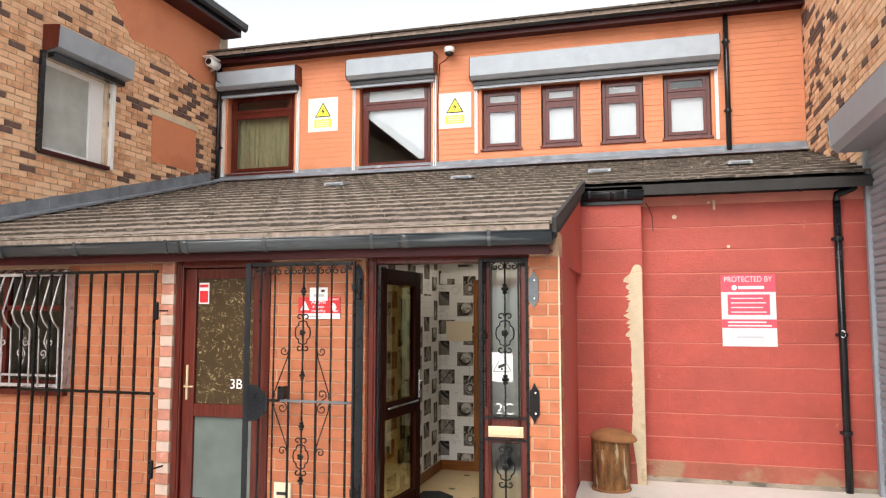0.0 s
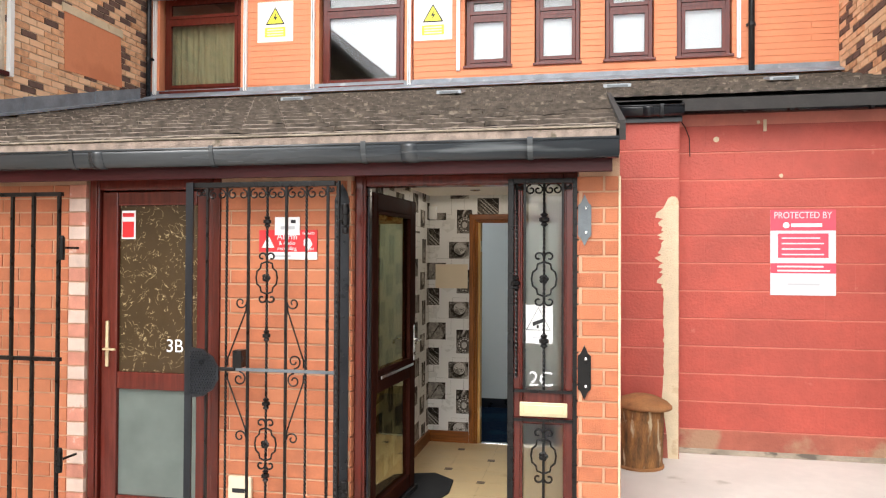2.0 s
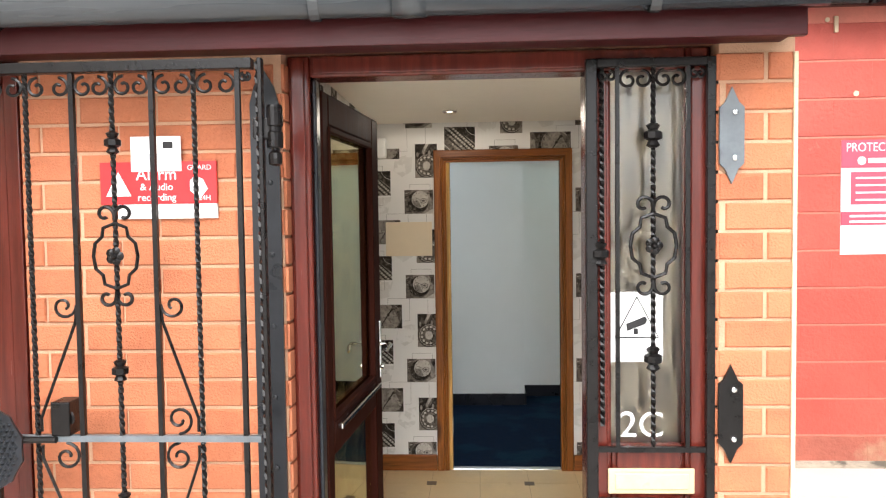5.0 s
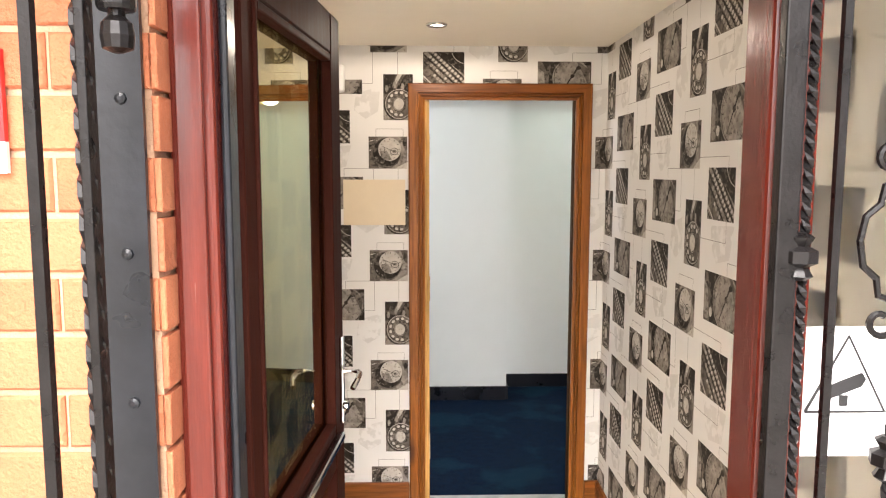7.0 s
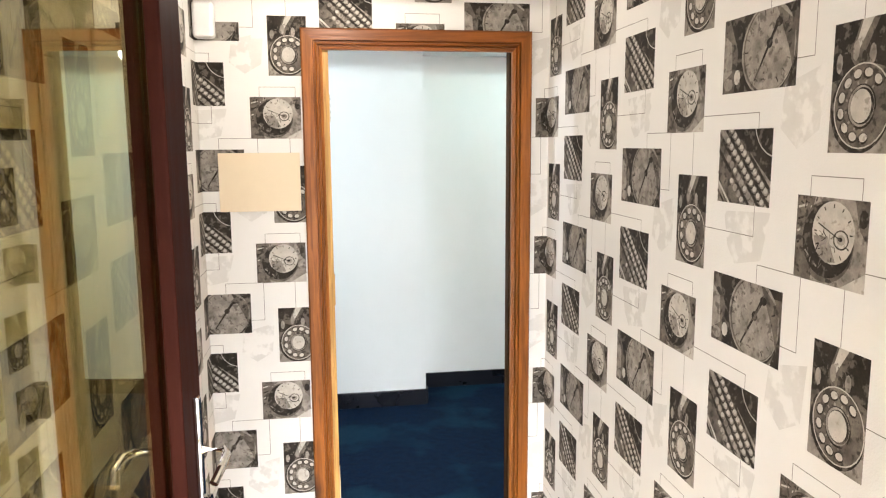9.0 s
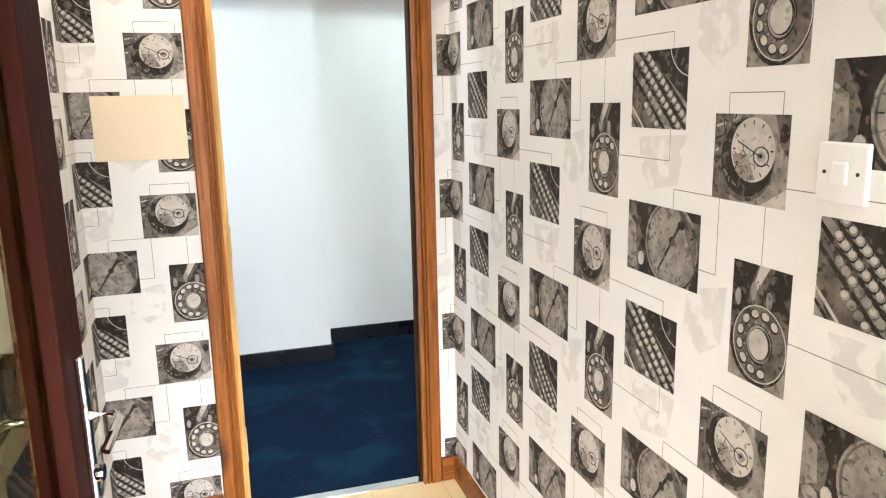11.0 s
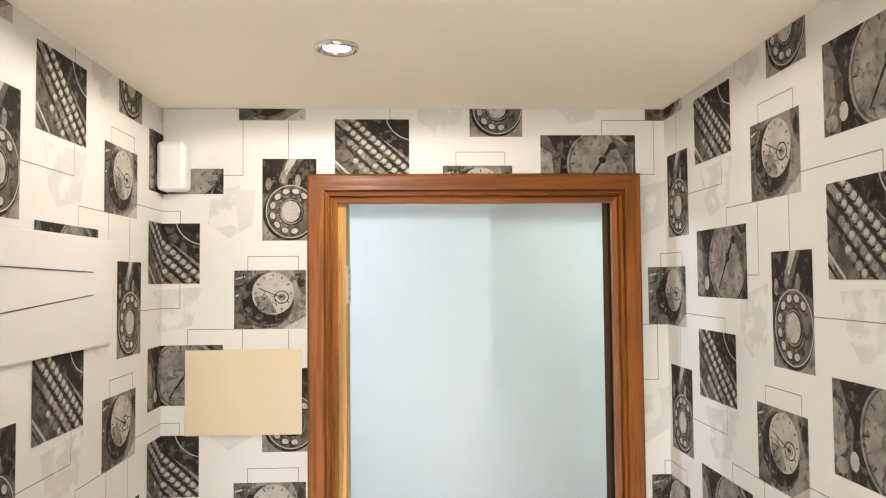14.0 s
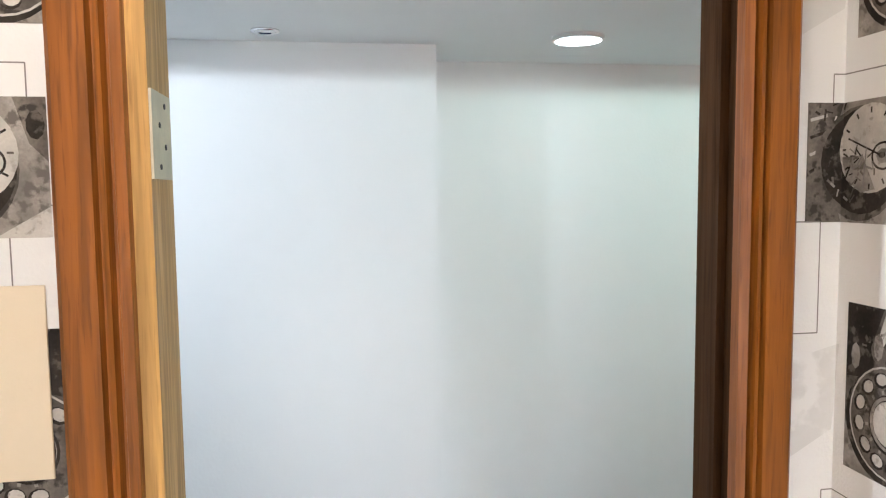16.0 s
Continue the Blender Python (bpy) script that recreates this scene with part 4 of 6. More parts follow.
for k in range(4):
    part("text_line", boxed(-0.165, 0.165 - 0.03 * (k % 2), -0.010, -0.008, 0.338 + 0.046 * k, 0.349 + 0.046 * k), "poster_white", poster)
part("band", boxed(-0.255, 0.257, -0.008, -0.006, 0.185, 0.27), "pink_red", poster)
for k in range(2):
    part("text_line", boxed(-0.20, 0.21 - 0.05 * k, -0.010, -0.008, 0.20 + 0.035 * k, 0.214 + 0.035 * k), "white", poster)
part("foot_text", boxed(-0.12, 0.13, -0.008, -0.006, 0.085, 0.10), "grey_print", poster)

# strip of cream render where the paint has peeled off the pier's edge
edge = [(-0.056, 0.0), (-0.056, 2.150), (-0.066, 2.180), (-0.085, 2.195), (-0.115, 2.196), (-0.140, 2.180), (-0.158, 2.145)]
random.seed(5)
z = 2.10
while z > 0.62:
    flaky = 1.42 < z < 2.06
    edge.append((-0.170 - (0.028 + 0.055 * random.random() ** 2 if flaky else 0.012 * random.random()), z))
    if flaky and random.random() < 0.5:
        edge.append((-0.172 - 0.02 * random.random(), z - 0.012))
    z -= 0.024 + 0.022 * random.random()
edge += [(-0.19, 0.5), (-0.15, 0.2), (-0.14, 0.0)]
b = extruded(bmesh.new(), edge, "y", RED_PIER - 0.004, RED_PIER + 0.02)
solid("bare_render", b, "render_cream", "strip of bare cream render on the red pier's edge", "render", kind="structure")
for x, z, s in ((0.28, 2.70, 0.05), (0.62, 2.84, 0.03), (0.8, 2.38, 0.035)):
    solid("wall_fixing", lathe(bmesh.new(), [(s * 0.5, -0.012), (s * 0.4, 0.0)], x, RED, z, 9, "y"), "render_cream", "chipped cream plaster spot on the red wall", "plaster chip", "plaster chips")
solid("conduit_stub", boxed(0.66, 0.685, RED - 0.02, RED, 2.76, 2.86, 0.004), "render_cream", "short broken cream conduit on the red wall", "conduit")

solid("loose_cable", tube(bmesh.new(), [(-0.01, RED - 0.010, 2.865), (0.022, RED - 0.014, 2.815), (0.058, RED - 0.010, 2.72), (0.065, RED - 0.006, 2.555)], 0.004, 6), "iron", "thin dark cable end hanging down the red wall", "cable")

drum = thing("drum", (-0.385, 7.42, 0.0), "rusty battered metal drum with a warped lid", "drum")
prof = [(0.175, 0.0), (0.18, 0.02), (0.176, 0.05), (0.182, 0.18), (0.178, 0.20), (0.184, 0.22), (0.186, 0.37), (0.18, 0.39), (0.187, 0.41), (0.19, 0.50)]
smooth(part("barrel", lathe(bmesh.new(), prof, 0, 0, 0, 28), "log", drum))
b = lathe(bmesh.new(), [(0.214, 0.478), (0.226, 0.487), (0.224, 0.506), (0.19, 0.535), (0.10, 0.572), (0.01, 0.585)], 0, 0, 0, 28)
b.transform(Matrix.Rotation(radians(3), 4, "Y"))
smooth(part("lid", b, "log_top", drum, "brown rusted lid, slightly tilted"))
part("rim", lathe(bmesh.new(), [(0.186, 0.0), (0.19, 0.008), (0.19, 0.02), (0.18, 0.026)], 0, 0, 0, 28), "log_top", drum)

# right neighbour's roller shutter and its box
shut = thing("roller_shutter", (RB - 0.02, 3.4, 0.0), "closed grey steel roller shutter of the workshop", "roller shutter", kind="structure")
sl = mesh_of("slat", extruded(bmesh.new(), [(-0.012, 0.0), (-0.028, 0.02), (-0.028, 0.055), (-0.012, 0.072), (0.0, 0.072), (0.0, 0.0)], "y", -4.4, 4.38), "galv")
for i in range(45):
    s = new("slat", sl)
    s.parent = shut
    s.location = (0, 0, 0.02 + i * 0.0735)
part("guide", boxed(-0.06, 0.02, 4.38, 4.46, 0, 3.33, 0.004), "galv", shut)
rbx = thing("shutter_box", (RB, 3.5, 3.27), "large pale grey shutter box on the workshop wall", "shutter box")
part("cover", extruded(bmesh.new(), [(-0.36, 0.06), (-0.38, 0.31), (-0.34, 0.34), (-0.003, 0.42), (-0.003, 0.0), (-0.30, 0.0)], "y", -4.5, 4.30), "galv", rbx)
part("end_cap", extruded(bmesh.new(), [(-0.366, 0.055), (-0.386, 0.31), (-0.345, 0.346), (-0.002, 0.426), (-0.002, -0.005), (-0.303, -0.005)], "y", 4.30, 4.312), "galv", rbx)

# ---- barred window and fixed bars of the left part of the porch ----
lw = thing("window_8", (-5.8, FRONT + 0.08, 1.02), "dark mahogany porch window behind bent bars", "window", kind="structure")
for nm, a, c, z0, z1 in (("stile", -0.80, -0.73, 0, 1.08), ("stile", 0.71, 0.78, 0, 1.08), ("rail", -0.73, 0.71, 0, 0.07), ("rail", -0.73, 0.71, 1.01, 1.08), ("mullion", -0.03, 0.03, 0.07, 1.01), ("transom", -0.73, 0.71, 0.70, 0.75)):
    part(nm, boxed(a, c, 0, 0.06, z0, z1, 0.006), "mahogany", lw)
part("pane", boxed(-0.73, 0.71, 0.03, 0.036, 0.07, 1.01), "glass_dark", lw)
part("sill", boxed(-0.84, 0.82, -0.14, 0.0, -0.05, 0.0, 0.008), "mahogany", lw)


def spiral(cx, cz, r, turns, start, y=0.0, n=22, grow=0.25):
    """Points of a flat scroll, from its rim inwards."""
    return [(cx + r * (1 - (1 - grow) * i / n) * math.cos(start + turns * 2 * math.pi * i / n), y, cz + r * (1 - (1 - grow) * i / n) * math.sin(start + turns * 2 * math.pi * i / n)) for i in range(n + 1)]


cage = thing("window_grille", (-5.8, FRONT - 0.08, 1.04), "grey wrought iron window grille with bent bars and scrolls", "window grille")
for i in range(16):
    x = -0.78 + i * 0.104
    part("bar", tube(bmesh.new(), [(x, 0, 0), (x, -0.01, 0.52), (x, -0.07, 0.58), (x, -0.11, 0.66), (x, -0.05, 0.86), (x, 0.0, 1.02), (x, 0.06, 1.05)], 0.008, 6), "cage_pale", cage)
part("rail", boxed(-0.82, 0.82, -0.012, 0.012, 0.01, 0.035), "cage_pale", cage)
part("rail", boxed(-0.82, 0.82, -0.012, 0.012, 0.99, 1.015), "cage_pale", cage)
part("end_bar", boxed(0.82, 0.85, -0.012, 0.09, 0.0, 1.04), "cage_pale", cage)
part("lower_rail", boxed(-0.82, 0.82, 0.0, 0.012, 0.10, 0.118), "cage_pale", cage)
for i in range(6):
    cx = -0.65 + 0.26 * i
    b = bmesh.new()
    tube(b, spiral(cx - 0.035, 0.30, 0.04, 1.2, -1.57), 0.006, 5), tube(b, spiral(cx + 0.035, 0.40, 0.04, 1.2, 1.57), 0.006, 5)
    tube(b, [(cx, 0, 0.20), (cx + 0.03, 0, 0.30), (cx - 0.03, 0, 0.40), (cx, 0, 0.50)], 0.006, 5)
    part("scroll", b, "cage_pale", cage)

fixed = thing("security_gate", (-4.5, 5.25, 0.0), "plain black barred gate folded back over the brick wall", "security gate")
for i, x in enumerate((-5.36, -5.21, -5.06, -4.93, -4.79, -4.64, -4.49, -4.32, -4.17, -3.99)):
    part("bar", boxed(x + 4.5 - 0.009, x + 4.5 + 0.009, -0.009, 0.009, 0.06, 2.06), "iron", fixed)
for z in (0.06, 1.035, 2.05):
    part("rail", boxed(-0.86, 0.53, -0.012, 0.014, z - 0.012, z + 0.012), "iron", fixed)
for z in (0.42, 1.72):
    part("hinge", lathe(bmesh.new(), [(0.017, -0.075), (0.019, -0.06), (0.019, 0.06), (0.012, 0.075)], 0.530, 0.0, z, 10), "iron", fixed)
    part("hinge_strap", boxed(0.524, 0.536, 0.0, 0.15, z - 0.007, z + 0.007, 0.002), "iron", fixed)


# ---- flat door 3B ----
def frame_bar(parent, nm, x0, x1, y0, y1, z0, z1, mat="mahogany", r=0.008):
    o = parent.location
    return part(nm, boxed(x0 - o.x, x1 - o.x, y0 - o.y, y1 - o.y, z0 - o.z, z1 - o.z, r), mat, parent)


f3 = thing("door_frame_left", (-3.455, FRONT, 0.0), "mahogany plastic door frame set in brick", "door frame", kind="structure")
for a, c, z0, z1 in ((-3.915, -3.845, 0, 2.155), (-3.065, -2.995, 0, 2.155), (-3.845, -3.065, 2.085, 2.155), (-3.845, -3.065, 0, 0.035)):
    frame_bar(f3, "jamb" if z1 - z0 > 1 else "head", a, c, FRONT + 0.03, FRONT + 0.13, z0, z1)
    frame_bar(f3, "bead", a + 0.012, c - 0.012, FRONT + 0.018, FRONT + 0.03, z0 + 0.006, z1 - 0.006, r=0.004)
d3 = thing("door_1", (-3.455, FRONT + 0.05, 0.04), "closed mahogany door 3B with patterned and frosted glass", "door", kind="structure")
for nm, a, c, z0, z1 in (("stile", -3.84, -3.73, 0.04, 2.08), ("stile", -3.18, -3.07, 0.04, 2.08), ("rail", -3.73, -3.18, 0.04, 0.16), ("rail", -3.73, -3.18, 1.99, 2.08), ("mid_rail", -3.73, -3.18, 0.83, 0.94)):
    frame_bar(d3, nm, a, c, FRONT + 0.055, FRONT + 0.115, z0, z1)
g1 = frame_bar(d3, "pane", -3.73, -3.18, FRONT + 0.083, FRONT + 0.089, 0.94, 1.99, "patterned", 0)
g2 = frame_bar(d3, "lower_pane", -3.73, -3.18, FRONT + 0.083, FRONT + 0.089, 0.16, 0.83, "frosted", 0)
b = boxed(-3.455 + 3.455 - 0.345, -0.325, -0.012, 0.004, 0.93, 1.22, 0.004)
h = part("handle", b, "brass", d3, "pale brass lever handle with long plate")
part("lever", tube(bmesh.new(), [(-0.335, -0.012, 1.045), (-0.335, -0.045, 1.045), (-0.25, -0.05, 1.045)], 0.007, 8), "brass", h)
letters("3B", 0.115, (0.115, 0.028, 1.065), "white", d3, "number")
nt = part("notice", boxed(-0.262, -0.165, 0.026, 0.029, 1.74, 1.92), "white", d3, "small red and white notice on the glass")
part("notice_print", boxed(-0.255, -0.175, 0.023, 0.026, 1.75, 1.85), "red_sign", nt)
part("notice_band", boxed(-0.255, -0.175, 0.023, 0.026, 1.88, 1.905), "red_sign", nt)
# plain corridor behind door 3B and the barred window, dimmed by its colour
b = bmesh.new()
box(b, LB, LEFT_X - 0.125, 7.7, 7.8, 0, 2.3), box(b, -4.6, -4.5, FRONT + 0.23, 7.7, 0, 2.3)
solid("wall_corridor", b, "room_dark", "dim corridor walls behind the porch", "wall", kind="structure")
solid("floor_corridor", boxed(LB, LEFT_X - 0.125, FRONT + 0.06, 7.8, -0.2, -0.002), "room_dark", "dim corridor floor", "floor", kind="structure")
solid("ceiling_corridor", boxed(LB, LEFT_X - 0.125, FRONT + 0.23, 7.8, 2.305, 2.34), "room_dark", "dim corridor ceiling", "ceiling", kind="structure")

# ---- main entrance frame with side light ----
fr = thing("door_frame_main", (-1.49, FRONT, 0.0), "mahogany entrance frame with a glazed side light", "door frame", kind="structure")
for nm, a, c, z0, z1 in (("jamb", -2.160, -2.090, 0, 2.155), ("jamb", -0.935, -0.858, 0, 2.155), ("mullion", -1.238, -1.160, 0.035, 2.088), ("head", -2.090, -0.935, 2.088, 2.155), ("threshold", -2.090, -0.935, 0, 0.035),
                         ("mid_rail", -1.160, -0.935, 0.735, 0.925)):
    frame_bar(fr, nm, a, c, FRONT + 0.055, FRONT + 0.16, z0, z1)
    frame_bar(fr, "bead", a + 0.014, c - 0.014, FRONT + 0.042, FRONT + 0.055, z0 + 0.008, z1 - 0.008, r=0.004)
for z0, z1 in ((0.925, 2.088), (0.035, 0.735)):
    p = frame_bar(fr, "pane", -1.160, -0.935, FRONT + 0.095, FRONT + 0.101, z0, z1, "sidelight", 0)
# grey strip paints the blue-grey sheen of the mahogany jamb's inner edge
frame_bar(fr, "door_rebate", -2.090, -2.076, FRONT + 0.085, FRONT + 0.14, 0.035, 2.088, "iron_grey", 0.006)
frame_bar(fr, "seal", -2.090, -2.082, FRONT + 0.143, FRONT + 0.158, 0.035, 2.088, "gutter", 0.003)
lp = part("letter_plate", boxed(0.315, 0.58, 0.032, 0.042, 0.782, 0.862, 0.004), "brass", fr, "pale brass letter plate")
part("flap", boxed(0.335, 0.56, 0.026, 0.032, 0.798, 0.848, 0.003), "brass", lp)
sn = part("camera_notice", boxed(0.334, 0.496, 0.088, 0.091, 1.185, 1.405), "white", fr, "white notice with a camera triangle")
b = bmesh.new()
tube(b, [(0.348, 0.086, 1.262), (0.482, 0.086, 1.262), (0.415, 0.086, 1.39), (0.348, 0.086, 1.262)], 0.0026, 4)
part("triangle", b, "black", sn)
b = bmesh.new()
extruded(b, [(0.385, 1.283), (0.44, 1.305), (0.447, 1.318), (0.44, 1.328), (0.382, 1.305)], "y", 0.084, 0.087)
box(b, 0.405, 0.418, 0.084, 0.087, 1.272, 1.29)
part("camera_symbol", b, "black", sn)
part("notice_text", boxed(0.38, 0.45, 0.085, 0.087, 1.215, 1.222), "grey_print", sn)
letters("2C", 0.118, (0.43, 0.090, 0.98), "white", fr, "number")

# ---- open entrance door leaf, swung into the lobby ----
leaf = thing("door_2", (-2.076, 5.568, 0.03), "dark mahogany half-glazed entrance door standing open", "door", kind="structure")
LW = 0.835


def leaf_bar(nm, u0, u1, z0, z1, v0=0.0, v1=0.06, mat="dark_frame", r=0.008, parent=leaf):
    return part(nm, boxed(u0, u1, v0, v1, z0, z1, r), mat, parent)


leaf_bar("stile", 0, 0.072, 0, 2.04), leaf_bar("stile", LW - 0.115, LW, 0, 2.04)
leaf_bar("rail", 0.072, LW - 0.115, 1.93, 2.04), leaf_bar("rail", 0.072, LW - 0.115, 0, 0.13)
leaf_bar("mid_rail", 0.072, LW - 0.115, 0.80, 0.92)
p = leaf_bar("pane", 0.072, LW - 0.115, 0.92, 1.93, 0.027, 0.033, "door_glass", 0)
p.visible_shadow = False
p = leaf_bar("pane", 0.072, LW - 0.115, 0.13, 0.80, 0.027, 0.033, "door_glass", 0)
p.visible_shadow = False
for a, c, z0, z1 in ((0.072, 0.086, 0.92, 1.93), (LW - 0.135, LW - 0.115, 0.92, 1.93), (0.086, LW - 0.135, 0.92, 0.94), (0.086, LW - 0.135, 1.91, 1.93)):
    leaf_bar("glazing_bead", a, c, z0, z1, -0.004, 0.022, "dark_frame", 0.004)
leaf_bar("drip_bar", 0.10, LW - 0.10, 0.885, 0.905, -0.022, 0.0, "chrome", 0.004)
for v, s in ((-0.012, -1), (0.06, 1)):
    hp = leaf_bar("handle", LW - 0.066, LW - 0.044, 0.915, 1.165, v, v + 0.012, "chrome", 0.004)
    y0 = -0.012 if s < 0 else 0.072
    part("lever", tube(bmesh.new(), [(LW - 0.058, y0, 1.065), (LW - 0.058, y0 + s * 0.04, 1.065), (LW - 0.085, y0 + s * 0.05, 1.067), (LW - 0.13, y0 + s * 0.05, 1.061), (LW - 0.155, y0 + s * 0.042, 1.045)], 0.0075, 10), "chrome", hp)
    part("lock_cylinder", lathe(bmesh.new(), [(0.014, 0.0), (0.014, s * 0.012)], LW - 0.058, y0, 0.965, 12, "y"), "chrome", hp)
leaf_bar("lock_edge", LW - 0.002, LW + 0.002, 0.55, 1.55, 0.02, 0.04, "chrome", 0)
leaf.rotation_euler = (0, 0, radians(85.4))
seal = leaf_bar("weather_bar", 0.02, LW - 0.02, 0.0, 0.04, -0.03, 0.0, "gutter", 0.006)

solid("wall_foot", extruded(bmesh.new(), [(RED - 0.03, 0.0), (RED - 0.004, 0.04), (RED + 0.004, 0.045), (RED + 0.004, 0.0)], "x", -0.05, RB - 0.02), "mortar_bed", "stained cement fillet at the foot of the red wall", "fillet", kind="structure")

solid("corner_bead", boxed(-0.637, -0.624, FRONT - 0.006, FRONT + 0.006, 0.0, 2.12, 0.002), "render_cream", "cream sealant line down the porch corner", "sealant", kind="structure")


# ---- wrought iron gate, folded open against the brick pier ----
def twisted(bm_, x, z0, z1, r=0.0082, pitch=0.0125):
    n = int((z1 - z0) / pitch)
    return tube(bm_, [(x, 0, z0 + (z1 - z0) * i / n) for i in range(n + 1)], r, 4, math.pi / 4)


def collar(bm_, x, z, s=1.0):
    return lathe(bm_, [(0.010 * s, -0.032 * s), (0.019 * s, -0.026 * s), (0.012 * s, -0.014 * s), (0.024 * s, -0.008 * s), (0.024 * s, 0.008 * s), (0.012 * s, 0.014 * s), (0.019 * s, 0.026 * s), (0.010 * s, 0.032 * s)], x, 0, z, 8)


def cartouche(bm_, x, z, w=0.062, h=0.13):
    """An ornament of two ogee sides with scrolled ends about a bar."""
    side = [(0.0, 0.72), (0.55, 0.62), (0.62, 0.42), (0.95, 0.28), (1.05, 0.0), (0.95, -0.28), (0.62, -0.42), (0.55, -0.62), (0.0, -0.72)]
    for s in (-1, 1):
        tube(bm_, [(x + s * w * a, -0.004, z + h * c) for a, c in side], 0.0055, 6)
        for t in (-1, 1):
            tube(bm_, [(x, -0.004, z + t * h * 0.78)] + [(px, -0.004, pz) for px, _, pz in spiral(x + s * w * 0.45, z + t * h * 0.92, w * 0.42, 0.85 * s * -t, math.pi if s > 0 else 0.0, n=14, grow=0.35)], 0.0055, 6)
    for k in range(5):
        a = k * 2 * math.pi / 5
        lathe(bm_, [(0.004, -0.016), (0.014, -0.010), (0.010, -0.002)], x + 0.014 * math.cos(a), 0, z + 0.014 * math.sin(a), 8, "y")
    lathe(bm_, [(0.004, -0.024), (0.010, -0.016), (0.011, -0.004)], x, 0, z, 8, "y")
    return bm_


gate = thing("entrance_gate", (-2.63, 5.22, 0.0), "black wrought iron security gate with scrolls, folded open", "security gate")
GX = [-2.978, -2.855, -2.719, -2.604, -2.487, -2.366, -2.239]
GX = [x + 2.63 for x in GX]
part("hanging_stile", boxed(0.450, 0.462, -0.012, 0.016, 0.05, 2.10, 0.002), "iron", gate)
part("twisted_edge", twisted(bmesh.new(), 0.452, 0.06, 2.09, 0.0125, 0.02), "iron", gate)
part("lock_stile", extruded(bmesh.new(), [(-0.47, -0.03), (-0.425, -0.03), (-0.425, -0.02), (-0.455, -0.02), (-0.455, 0.025), (-0.47, 0.025)], "z", 0.05, 2.10), "iron_grey", gate, "grey painted angle iron stile")
part("top_rail", boxed(-0.455, 0.435, -0.016, 0.016, 2.07, 2.10, 0.003), "iron", gate)
part("lock_rail", boxed(-0.425, 0.435, -0.008, 0.008, 1.012, 1.030), "plate_grey", gate)
part("bottom_rail", boxed(-0.455, 0.435, -0.012, 0.012, 0.05, 0.08), "iron", gate)
for i, x in enumerate(GX):
    if i in (1, 3, 5):
        part("twisted_bar", twisted(bmesh.new(), x, 0.08, 2.07), "iron", gate)
    else:
        part("bar", boxed(x - 0.007, x + 0.007, -0.007, 0.007, 0.08, 2.07), "iron", gate)
for z in (1.872, 1.219, 0.83, 0.42):
    part("collar", collar(bmesh.new(), GX[3], z), "iron", gate)
part("cartouche", cartouche(bmesh.new(), GX[3], 1.55), "iron", gate)
part("cartouche", cartouche(bmesh.new(), GX[3], 0.60), "iron", gate)
xs = [-0.425] + GX + [0.435]
for a, c in zip(xs, xs[1:]):
    r = min(0.030, (c - a) * 0.27)
    b = bmesh.new()
    tube(b, spiral(a + r + 0.006, 2.065 - r - 0.005, r, 1.1, math.pi / 2, n=16), 0.0048, 5)
    tube(b, [(c - (px - a), py, pz) for px, py, pz in spiral(a + r + 0.006, 2.065 - r - 0.005, r, 1.1, math.pi / 2, n=16)], 0.0048, 5)
    part("top_scroll", b, "iron", gate)
for xa, xb in ((GX[2], GX[1]), (GX[4], GX[5])):
    for up in (1, -1):
        zc = 1.021
        s = 1 if xb > xa else -1
        b = bmesh.new()
        lo = spiral(xa + s * 0.052, zc + up * 0.055, 0.042, 1.25, -up * 1.57 if s > 0 else -up * 1.57, n=20)
        lo = [(xa + s * 0.052 + s * abs(1) * (px - (xa + s * 0.052)), 0, pz) for px, py, pz in lo]
        hi = spiral(xa + s * 0.038, zc + up * 0.38, 0.034, 1.1, 0.0 if s > 0 else math.pi, n=18)
        tube(b, lo, 0.0048, 5)
        tube(b, [(xb - s * 0.012, 0, zc + up * 0.02), (xb - s * 0.012, 0, zc + up * 0.06), (xa + s * 0.012, 0, zc + up * 0.34), (xa + s * 0.008, 0, zc + up * 0.39)], 0.0048, 5)
        tube(b, [(px, 0, pz) for px, _, pz in spiral(xa + s * 0.045, zc + up * 0.385, 0.036, up * -s * -1.15, math.pi if s > 0 else 0.0, n=18)], 0.0048, 5)
        part("side_scroll", b, "iron", gate)
rim = [(-0.440, 0.850)]
for k in range(6):
    a0, a1 = math.radians(-78 + 26 * k), math.radians(-52 + 26 * k)
    for f in (0.15, 0.5, 0.85):
        a = a0 + (a1 - a0) * f
        rad = 1.0 + 0.07 * math.sin(math.pi * f)
        rim.append((-0.425 + 0.165 * rad * math.cos(a), 0.998 + 0.140 * rad * math.sin(a)))
rim += [(-0.440, 1.146)]
lk = part("lock_plate", extruded(bmesh.new(), rim, "y", -0.034, -0.026), "iron_grey", gate, "scalloped grey lock plate with lattice relief")
b = bmesh.new()
for i in range(10):
    for j in range(18):
        x, z = -0.430 + i * 0.0165 + (j % 2) * 0.00825, 0.862 + j * 0.0160
        if ((x + 0.425) / 0.160) ** 2 + ((z - 0.998) / 0.136) ** 2 < 1.0:
            lathe(b, [(0.0085, -0.0345), (0.0028, -0.0400)], x, 0, z, 4, "y")
part("lattice", b, "iron_grey", lk)
part("lock_case", boxed(-0.178, -0.122, -0.015, 0.055, 1.030, 1.130, 0.004), "iron", gate)
